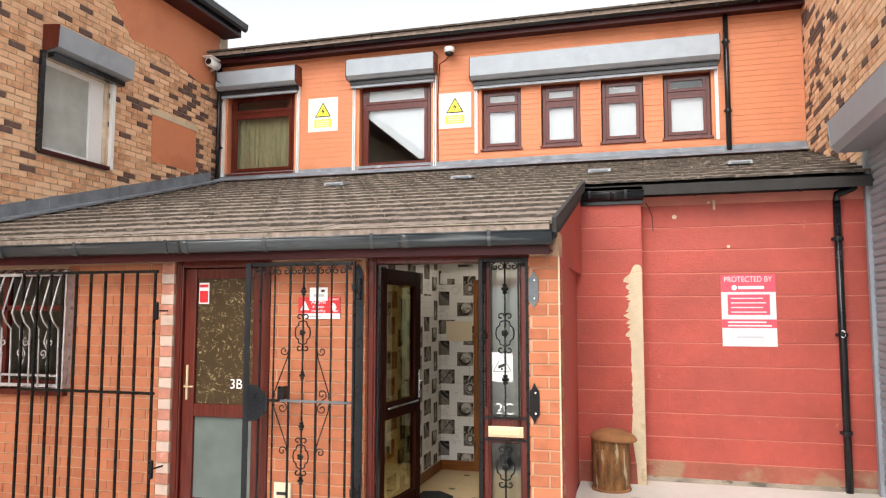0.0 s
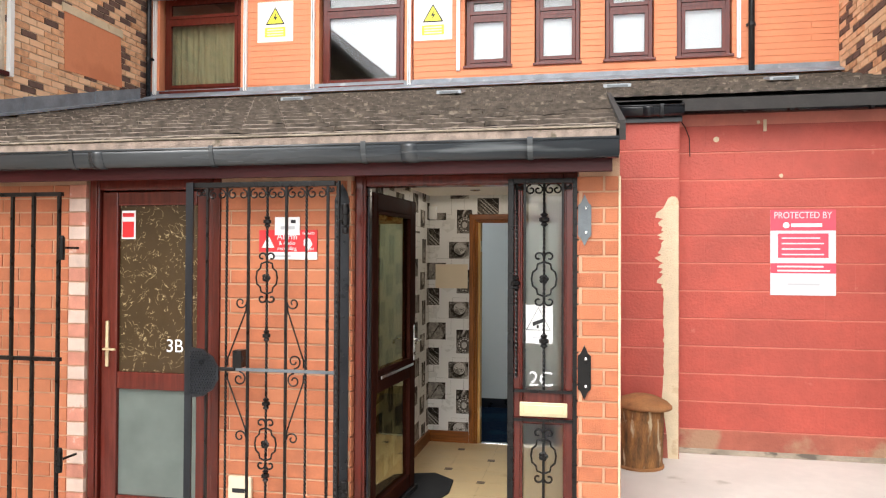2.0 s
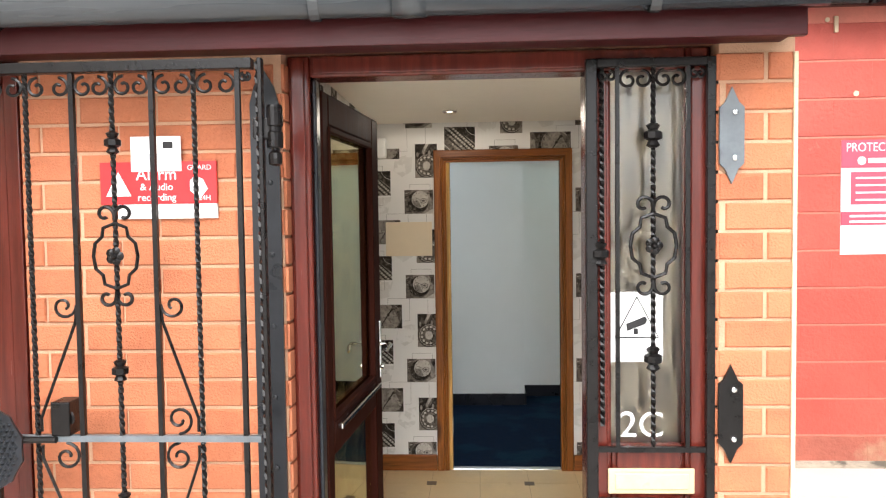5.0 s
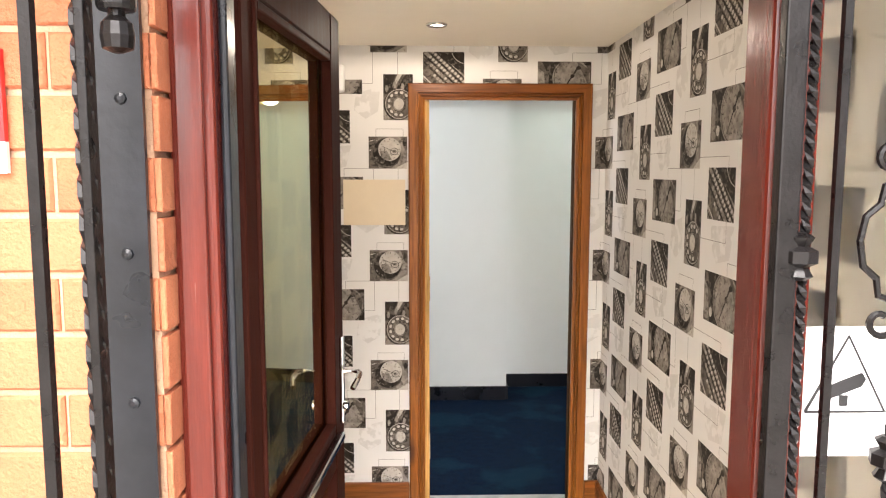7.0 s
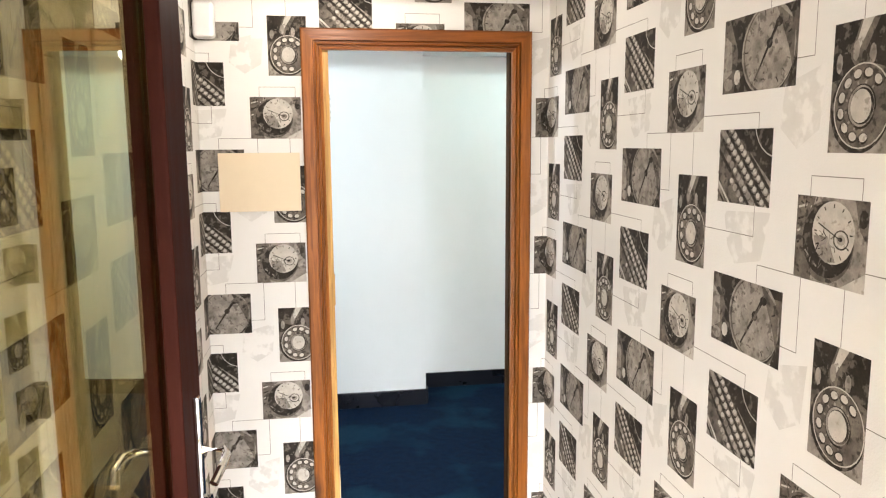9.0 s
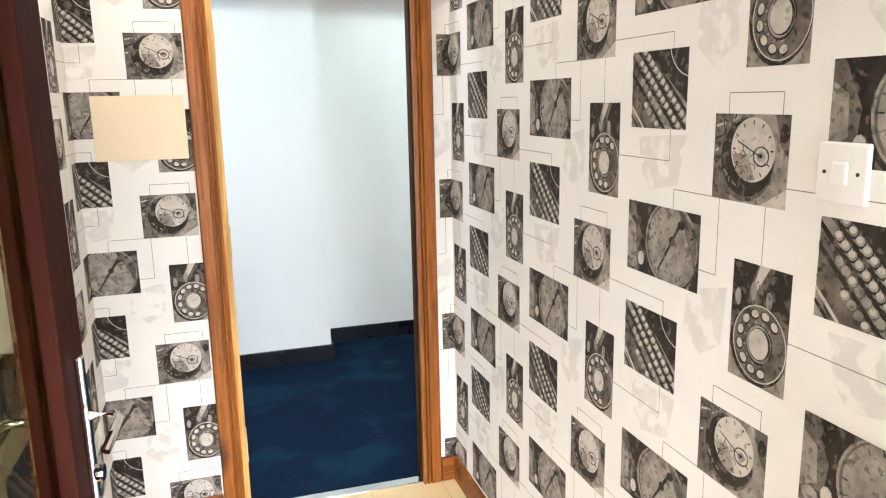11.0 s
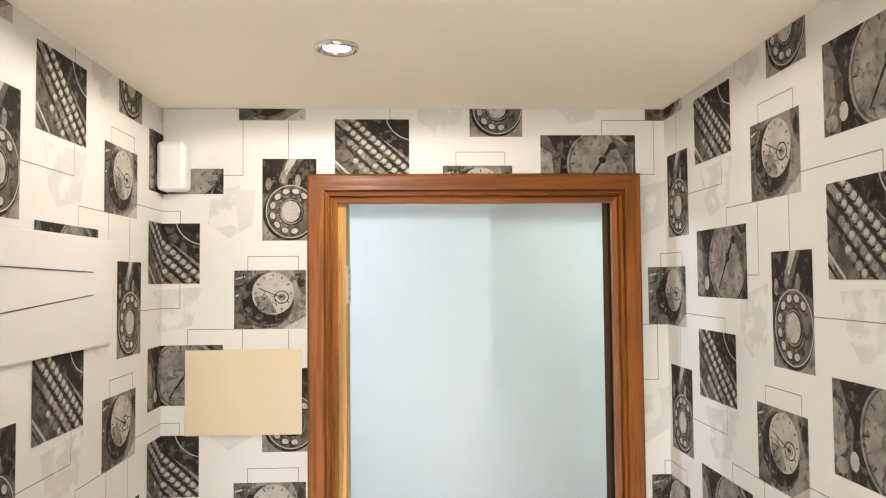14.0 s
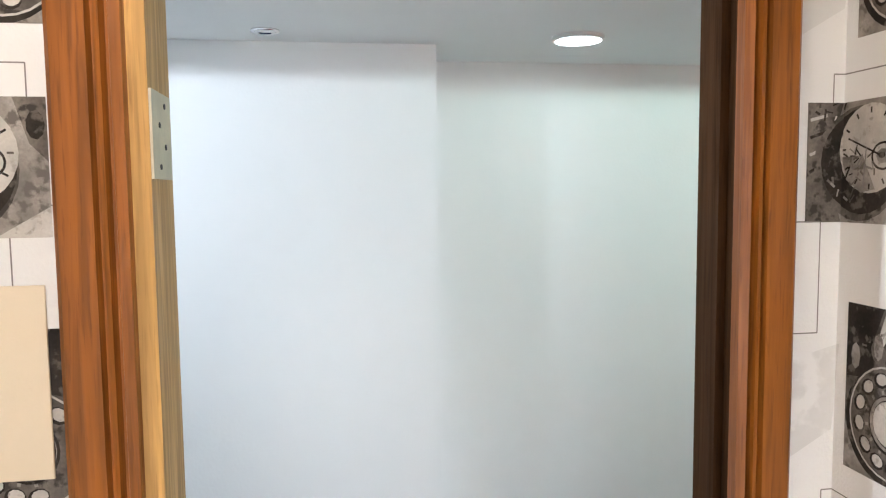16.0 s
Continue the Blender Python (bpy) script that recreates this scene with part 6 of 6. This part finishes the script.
def motif_clock(x, z):
    w, h, rng = 0.184, 0.152, random.Random(8)
    cx, cz = x + 0.098, z - 0.064
    out = [(SF, 0, quad(x, x + w, z - h, z)), (MD, 1, [(x, z), (x + 0.05, z), (x + 0.03, z - 0.07), (x + 0.05, z - h), (x, z - h)]), (MD, 1, [(x + 0.15, z), (x + w, z), (x + w, z - 0.07), (x + 0.165, z - 0.05)]),
           (LT, 1, [(x + 0.125, z - h), (x + w, z - h), (x + w, z - 0.118)])]
    out += [(DK, 2, disc(x + w - 0.012, z - 0.030, 0.010, 0.016, n=9))]
    for k in range(4):
        out.append((DK if k % 2 else LT, 2, stroke(x + 0.004, z - 0.022 - 0.022 * k, x + 0.028, z - 0.016 - 0.020 * k, 0.004)))
    out += scribble(rng, x + 0.03, z - 0.015, 0.03, 0.012, 7, 0.016, (DK, LT))
    out += [(MD, 2, disc(cx - 0.016, cz - 0.014, 0.072, 0.072, n=24)), (DK, 3, disc(cx - 0.012, cz - 0.011, 0.066, 0.066, n=24)), (LT, 3, disc(cx + 0.002, cz + 0.004, 0.054, 0.055, n=24))]
    out += [(SF, 3, [(cx - 0.048, cz - 0.005), (cx - 0.01, cz - 0.004), (cx + 0.012, cz - 0.046), (cx - 0.012, cz - 0.050), (cx - 0.038, cz - 0.034)])]
    for k in range(12):
        a = k * math.pi / 6
        out.append((DK, 4, stroke(cx + 0.002 + 0.042 * math.cos(a), cz + 0.004 + 0.043 * math.sin(a), cx + 0.002 + 0.049 * math.cos(a), cz + 0.004 + 0.050 * math.sin(a), 0.0026)))
    out += scribble(rng, cx - 0.016, cz - 0.022, 0.030, 0.024, 24, 0.016, (DK, MD, MD, LN, SF))
    out += ring(cx + 0.024, cz - 0.006, 0.018, 0.016, 0.0028, DK, 5, 16) + [(SF, 5, disc(cx + 0.024, cz - 0.006, 0.011, 0.009, n=10)), (DK, 5, disc(cx + 0.022, cz - 0.005, 0.006, 0.004, n=8))]
    out += [(DK, 5, stroke(cx - 0.036, cz + 0.018, cx + 0.022, cz - 0.006, 0.0024)), (LN, 5, stroke(cx - 0.004, cz + 0.006, cx - 0.008, cz - 0.045, 0.0020))]
    out += scribble(rng, cx - 0.042, cz - 0.050, 0.026, 0.014, 8, 0.014, (SF, MD))
    return cropped(out, x, z, w, h)


def motif_phone(x, z):
    w, h, rng = 0.140, 0.214, random.Random(4)
    cx, cz = x + 0.074, z - 0.138
    out = [(MD, 0, quad(x, x + w, z - h, z)), (SF, 1, quad(x, x + w, z - h, z - 0.155)), (DK, 1, [(x, z), (x + 0.062, z), (x + 0.040, z - 0.055), (x + 0.062, z - 0.085), (x, z - 0.095)]),
           (LT, 1, [(x + 0.066, z), (x + 0.090, z), (x + 0.058, z - 0.052), (x + 0.050, z - 0.048)]), (DK, 1, [(x + 0.104, z), (x + w, z), (x + w, z - 0.085), (x + 0.088, z - 0.070), (x + 0.076, z - 0.05)])]
    for k in range(6):
        out.append((DK if k % 2 else SF, 2, disc(x + 0.016 + 0.019 * k, z - 0.066 + 0.009 * (k % 3), 0.008, 0.017, n=8)))
    out += scribble(rng, x + 0.06, z - 0.045, 0.05, 0.03, 10, 0.018, (SF, DK, MD))
    out += [(DK, 2, disc(cx - 0.003, cz - 0.004, 0.069, 0.073, n=28)), (LT, 3, disc(cx, cz, 0.0655, 0.0695, n=28)), (MD, 3, disc(cx, cz, 0.0630, 0.0670, n=28))]
    for k in range(9):
        a = math.radians(48 + 29 * k)
        c, s_ = math.cos(a), math.sin(a)
        px, pz = cx + 0.0495 * c, cz + 0.0530 * s_
        oval = [(px + 0.0100 * u * c - 0.0118 * v * s_, pz + 0.0100 * u * s_ + 0.0118 * v * c) for u, v in disc(0, 0, 1.0, n=10)]
        inner = [(px + 0.001 + 0.0072 * u * c - 0.0092 * v * s_, pz + 0.001 + 0.0072 * u * s_ + 0.0092 * v * c) for u, v in disc(0, 0, 1.0, n=10)]
        out += [(DK, 4, oval), (LT, 5, inner)]
        out.append((SF, 4, stroke(cx + 0.033 * c, cz + 0.036 * s_, cx + 0.038 * c, cz + 0.041 * s_, 0.004)))
    out += [(DK, 4, disc(cx + 0.001, cz - 0.001, 0.0325, 0.0365, n=22)), (SF, 5, disc(cx, cz, 0.0300, 0.0335, n=22)), (DK, 5, disc(cx + 0.002, cz, 0.0270, 0.0300, n=22)), (LT, 5, disc(cx - 0.0005, cz, 0.0240, 0.0275, n=22))]
    return cropped(out, x, z, w, h)


def motif_lines(x, z0):
    """Thin linking lines and faint grey shapes round the pictures of one repeat; z0 is the top of the typewriter picture."""
    w = 0.0017
    seg = []
    zc, zp, zg = z0 - 0.123 - 0.272 + 0.544, z0 - 0.376 + 0.272, z0 - 0.314 + 0.544
    for pts in (((-0.076, zc - 0.117), (0.145, zc - 0.117), (0.145, z0)),
                ((-0.048, zp - 0.115), (0.145, zp - 0.115), (0.145, z0 - 0.156)),
                ((-0.225, zc), (-0.225, zc + 0.036), (-0.095, zc + 0.036), (-0.095, zc)),
                ((-0.12, zc - 0.152), (-0.12, zp)),
                ((0.165, zg), (0.165, zg + 0.040), (0.305, zg + 0.040), (0.305, zg - 0.105), (0.255, zg - 0.105))):
        for (a, b_), (c, d) in zip(pts, pts[1:]):
            seg.append((LN, 1, stroke(x + a, b_, x + c, d, w)))
    seg.append((GH, 0, [(x + 0.03, z0 - 0.175), (x + 0.20, z0 - 0.165), (x + 0.175, z0 - 0.265), (x + 0.08, z0 - 0.285), (x + 0.05, z0 - 0.25)]))
    seg.append((GH, 0, [(x + 0.225, zg - 0.15), (x + 0.34, zg - 0.12), (x + 0.33, zg - 0.235), (x + 0.27, zg - 0.27), (x + 0.215, zg - 0.23)]))
    return sorted(seg, key=lambda s: -s[0])


def clip_to(pts, lo_u, hi_u, lo_z, hi_z):
    for k, lim, sign in ((0, lo_u, 1), (0, hi_u, -1), (1, lo_z, 1), (1, hi_z, -1)):
        res = []
        for i in range(len(pts)):
            a, b_ = pts[i - 1], pts[i]
            ina, inb = sign * (a[k] - lim) >= 0, sign * (b_[k] - lim) >= 0
            if ina != inb:
                t = (lim - a[k]) / (b_[k] - a[k])
                res.append((a[0] + t * (b_[0] - a[0]), a[1] + t * (b_[1] - a[1])))
            if inb:
                res.append(b_)
        pts = res
        if len(pts) < 3:
            return []
    return pts


def print_on(wall, regions, place):
    """All pictures of the repeat that fall on a wall, cut at its edges; place turns (along, up, proud) into a point."""
    bm_ = bmesh.new()
    STEP, DROP = 0.543, 0.544
    u_lo, u_hi = min(r[0] for r in regions), max(r[1] for r in regions)
    for k in range(-8, 9):
        x = -2.325 + STEP * k
        if x > u_hi + 0.6 or x < u_lo - 0.8:
            continue
        for n in range(-5, 3):
            z = 1.94 + (0.272 if k % 2 else 0.0) + DROP * n
            shapes = []
            for motif, du, dz in ((motif_lines, 0, 0), (motif_typewriter, 0, 0), (motif_gauge, 0, -0.314), (motif_clock, 0.283, -0.123), (motif_phone, 0.355, -0.376)):
                shapes += enumerate(motif(x + du, z + dz))
            for i, (mi, _, pts) in shapes:
                for r in regions:
                    q = clip_to(pts, *r)
                    if len(q) >= 3:
                        try:
                            f = bm_.faces.new([bm_.verts.new(place(a, c, 0.0006 + 0.000007 * i)) for a, c in q])
                            f.material_index = mi
                        except ValueError:
                            pass
    ob = part("wallpaper_print", bm_, INKS, wall, "charcoal and grey print of telephones, clocks and typewriters")
    return ob


print_on(wall_back, [(LEFT_X, -1.80, 0.10, CEIL), (-1.80, -1.02, 2.04, CEIL), (-1.02, RIGHT_X, 0.10, CEIL)], lambda u, z, d: (u, BACK - d, z))
print_on(wall_lobby_right, [(RIGHT_X, RIGHT_X + BACK - FRONT - 0.24, 0.10, CEIL)], lambda u, z, d: (RIGHT_X - d, BACK - (u - RIGHT_X), z))
print_on(wall_lobby_left, [(LEFT_X - (BACK - FRONT - 0.24), LEFT_X, 0.10, CEIL)], lambda u, z, d: (LEFT_X + d, BACK + (u - LEFT_X), z))


# ---- pieces: bricks, blocks, tiles, floor tiles ----
def block_mesh(name, lx, ly, lz, mat, r=0.004):
    """A small block with chamfered front edges, its front face at y = 0."""
    bm_ = bmesh.new()
    back = [bm_.verts.new(p) for p in ((0, ly, 0), (lx, ly, 0), (lx, ly, lz), (0, ly, lz))]
    mid = [bm_.verts.new(p) for p in ((0, r, 0), (lx, r, 0), (lx, r, lz), (0, r, lz))]
    fro = [bm_.verts.new(p) for p in ((r, 0, r), (lx - r, 0, r), (lx - r, 0, lz - r), (r, 0, lz - r))]
    bm_.faces.new(fro)
    for a, c in ((back, mid), (mid, fro)):
        for i in range(4):
            bm_.faces.new((a[i], a[(i + 1) % 4], c[(i + 1) % 4], c[i]))
    bmesh.ops.recalc_face_normals(bm_, faces=bm_.faces)
    return mesh_of(name, bm_, mat)


def courses(u0, u1, z0, z1, length, height, holes=(), joint=0.010, shift=0.5):
    """Places of a running bond: (along, up, length) of each piece, cut at the ends and at openings."""
    row, z = 0, z0
    while z + height * 0.6 < z1:
        u = u0 - (length * shift if row % 2 else 0.0)
        while u < u1:
            a, c = max(u, u0), min(u + length - joint, u1)
            spans = [(a, c)]
            for h in holes:
                if h[2] < z + height - joint - 0.004 and h[3] > z + 0.004:
                    spans = [s for lo, hi in spans for s in ((lo, min(hi, h[0])), (max(lo, h[1]), hi)) if s[1] - s[0] > 0.001]
            for lo, hi in spans:
                if hi - lo > 0.03:
                    yield lo, z, hi - lo
            u += length
        z += height
        row += 1


MESHES = {}


def piece(name, lx, ly, lz, mat, r=0.004):
    key = (name, round(lx, 2), round(ly, 3), round(lz, 3), mat)
    if key not in MESHES:
        MESHES[key] = block_mesh(name, round(lx, 2), ly, lz, mat, r)
    return MESHES[key]


random.seed(11)
COURSE, LONG = 0.0886, 0.246
holes_front = [(-6.6, -5.02, 1.02, 2.10), (-3.92, -2.99, 0, 2.16), (-2.165, -0.85, 0, 2.16)]
rest = bmesh.new()
for i in range(int(2.15 / COURSE)):
    ob = new("brick", piece("brick", 0.115, 0.03, COURSE - 0.008, ("brick_paint", "brick_pink")[i % 2], 0.003))
    ob.parent = wall_front
    ob.location = (-4.038, FRONT - 0.002, 0.004 + i * COURSE)
for u, z, l in courses(LB + 0.01, -0.632, 0.004, 2.16, LONG, COURSE, holes_front + [(-4.045, -3.92, 0, 2.16)]):
    mat = "brick"
    if u > -4.2:
        ob = new("brick", piece("brick", l, 0.03, COURSE - 0.010, mat))
        ob.parent = wall_front
        ob.location = (u, FRONT + random.uniform(-0.0015, 0.0015), z)
    else:
        box(rest, u, u + l, FRONT + random.uniform(-0.001, 0.001), FRONT + 0.03, z, z + COURSE - 0.010)
tagged(part("brickwork", rest, "brick", wall_front), kind="stuff")
# brick returns at the entrance reveals
for i in range(24):
    z = 0.004 + i * COURSE
    for x, s in ((-2.165, 0), (-0.85, 0), (-2.99, 0)):
        ob = new("brick", piece("brick", 0.010, 0.155, COURSE - 0.010, "brick", 0.002))
        ob.parent = wall_front
        ob.location = (x + (0.0 if x != -0.85 else -0.008), FRONT + 0.003, z)
# corner quoin of the porch side
for i in range(24):
    ob = new("brick", piece("brick", 0.010, 0.22 if i % 2 else 0.10, COURSE - 0.010, "red_block" if i % 3 else "brick", 0.002))
    ob.parent = wall_front
    ob.location = (-0.632, FRONT + 0.002, 0.004 + i * COURSE)

# red painted concrete blocks
BC = 0.238
for wall, u0, u1, y, top in ((bpy.data.objects["wall_red"], -0.05, RB - 0.02, RED, 2.95), (bpy.data.objects["wall_red_pier"], -0.735, -0.054, RED_PIER, 2.86)):
    for u, z, l in courses(u0, u1, -0.025, top, 0.475, BC, joint=0.002):
        ob = new("block", piece("block", l + 0.007, 0.03, BC - 0.010, "red_stained" if z < 0.1 else "red_block", 0.004))
        ob.parent = wall
        ob.location = (u, y + random.uniform(-0.001, 0.001), z)

# joined brickwork of the neighbours, one island a brick
def brick_sheet(parent, name, u0, u1, z0, z1, place, mat, holes=(), length=0.232, height=0.078, dark=None):
    sheets = {mat: bmesh.new()}
    if dark:
        sheets[dark] = bmesh.new()
    for u, z, l in courses(u0, u1, z0, z1, length, height, holes, joint=0.014):
        bm_ = sheets[dark] if dark and random.random() < 0.06 + 0.38 * max(0.0, (u - 8.2) / 2.4) else sheets[mat]
        d = random.uniform(-0.004, 0.003)
        ps = [place(a, b_, c) for c in (z, z + height - 0.013) for b_ in (d, 0.012) for a in (u, u + l)]
        vs = [bm_.verts.new(p_) for p_ in ps]
        for q in ((0, 1, 5, 4), (2, 6, 7, 3), (0, 4, 6, 2), (1, 3, 7, 5), (0, 2, 3, 1), (4, 5, 7, 6)):
            bm_.faces.new([vs[i] for i in q])
    for m_, bm_ in sheets.items():
        bmesh.ops.recalc_face_normals(bm_, faces=bm_.faces)
        tagged(part(name, bm_, m_, parent), kind="stuff")


brick_sheet(bpy.data.objects["wall_left"], "brickwork", 4.5, UPPER - 0.005, 2.5, 6.45, lambda a, d, z: (LB - d, a, z), "old_brick", [(6.94, 8.10, 3.60, 4.84)], dark="dark_brick")
brick_sheet(bpy.data.objects["wall_right"], "brickwork", 6.3, UPPER - 0.005, 3.3, 8.6, lambda a, d, z: (RB + d, a, z), "old_brick", [], dark="dark_brick")
# painted courses of the upper wall, shallow joints
bs = bmesh.new()
wall_up = bpy.data.objects["wall_upper"]
for u, z, l in courses(LB + 0.01, RB - 0.005, 3.9, 5.9, 1.9, 0.078, wins, joint=0.002, shift=0.37):
    box(bs, u, u + l, UPPER - 0.006 - random.uniform(0, 0.002), UPPER + 0.004, z, z + 0.071)
tagged(part("painted_courses", bs, "paint_wall", wall_up), kind="stuff")


# roof tiles
def tile_mesh(w, l):
    bm_ = bmesh.new()
    prof = [(0.0, 0.004), (0.03, 0.012), (w * 0.3, 0.010), (w * 0.5, 0.002), (w * 0.7, 0.010), (w - 0.03, 0.012), (w - 0.004, 0.004)]
    ring = []
    for y, dz in ((0.0, 0.034), (l, 0.004)):
        ring.append([bm_.verts.new((px, y, pz * 0.5 + dz)) for px, pz in prof])
        ring.append([bm_.verts.new((px, y, pz * 0.5 + dz - 0.024)) for px, pz in prof])
    t0, b0, t1, b1 = ring
    for i in range(len(prof) - 1):
        bm_.faces.new((t0[i], t0[i + 1], t1[i + 1], t1[i])), bm_.faces.new((b0[i], b1[i], b1[i + 1], b0[i + 1])), bm_.faces.new((t0[i], b0[i], b0[i + 1], t0[i + 1]))
        bm_.faces.ensure_lookup_table()
        bm_.faces[-1].material_index = 1
    bm_.faces.new((t0[0], t1[0], b1[0], b0[0])), bm_.faces.new((t0[-1], b0[-1], b1[-1], t1[-1]))
    bmesh.ops.recalc_face_normals(bm_, faces=bm_.faces)
    return bm_


TW, GAUGE = 0.30, 0.335
tm = mesh_of("roof_tile", tile_mesh(TW, GAUGE * 1.2), ["tile", "tile_butt_shade"])
pitch = math.atan(SLOPE)
far_tiles = bmesh.new()
y, row, count = 5.12, 0, 0
while y < UPPER - 0.05:
    x = LB + 0.06 - (TW / 2 if row % 2 else 0.0)
    x1 = -0.66 if y < 7.50 else RB - 0.02
    while x < x1:
        if x > LB:
            m = Matrix.Translation((min(x, x1 - TW + 0.02), y, roof_z(y) - 0.026 + random.uniform(-0.003, 0.003))) @ Matrix.Rotation(pitch, 4, "X") @ Matrix.Rotation(random.uniform(-0.012, 0.012), 4, "Z")
            if -5.2 < x and y < 7.7 and count < 300:
                ob = new("roof_tile", tm)
                ob.parent = roof
                ob.matrix_local = m
                count += 1
            else:
                tmp = tm.copy()
                tmp.transform(m)
                far_tiles.from_mesh(tmp)
                bpy.data.meshes.remove(tmp)
        x += TW
    y += GAUGE * math.cos(pitch)
    row += 1
tagged(part("tiling", far_tiles, ["tile", "tile_butt_shade"], roof), kind="stuff")
# pale mortar edge seen under the eaves tiles
part("eaves_mortar", boxed(LB + 0.05, -0.66, 5.112, 5.20, 2.290, 2.334, 0.004), "tile", roof)
part("eaves_edge", boxed(LB + 0.05, -0.66, 5.102, 5.13, 2.340, 2.349, 0.003), "mortar_bed", roof)
up_tiles = bmesh.new()
ps = math.atan((7.75 - 6.02) / (14.5 - 10.34))
for row in range(9):
    yy = 10.30 + row * 0.24
    x = LB - (0.13 if row % 2 else 0)
    while x < RB - 0.2:
        tmp = tm.copy()
        tmp.transform(Matrix.Translation((x, yy, 6.02 + (yy - 10.34) * math.tan(ps) + 0.004)) @ Matrix.Rotation(ps, 4, "X"))
        up_tiles.from_mesh(tmp)
        bpy.data.meshes.remove(tmp)
        x += TW
tagged(part("tiling", up_tiles, ["tile", "tile_butt_shade"], upper_roof), kind="stuff")

# vinyl floor: large squares with brown corner insets
S = 0.30
floor_ob = bpy.data.objects["floor"]
for i in range(-1, 6):
    for j in range(0, 9):
        x0, y0 = LEFT_X + 0.05 + i * S, FRONT + 0.10 + j * S
        x1, y1 = x0 + S - 0.003, y0 + S - 0.003
        a0, a1, c0, c1 = max(x0, LEFT_X), min(x1, RIGHT_X), max(y0, FRONT + 0.24), min(y1, BACK)
        if a1 - a0 > 0.02 and c1 - c0 > 0.02:
            ob = new("floor_tile", mesh_of("floor_tile", boxed(0, a1 - a0, 0, c1 - c0, 0, 0.003), "vinyl"))
            ob.parent = floor_ob
            ob.location = (a0, c0, 0.0)
        if (i + j) % 2 == 0 and LEFT_X + 0.06 < x0 < RIGHT_X - 0.06 and FRONT + 0.3 < y0 < BACK - 0.06:
            ob = new("floor_inset", piece("floor_inset", 0.06, 0.06, 0.0044, "vinyl_dark", 0.0005))
            ob.parent = floor_ob
            ob.location = (x0 - 0.03, y0 - 0.03, 0.0)
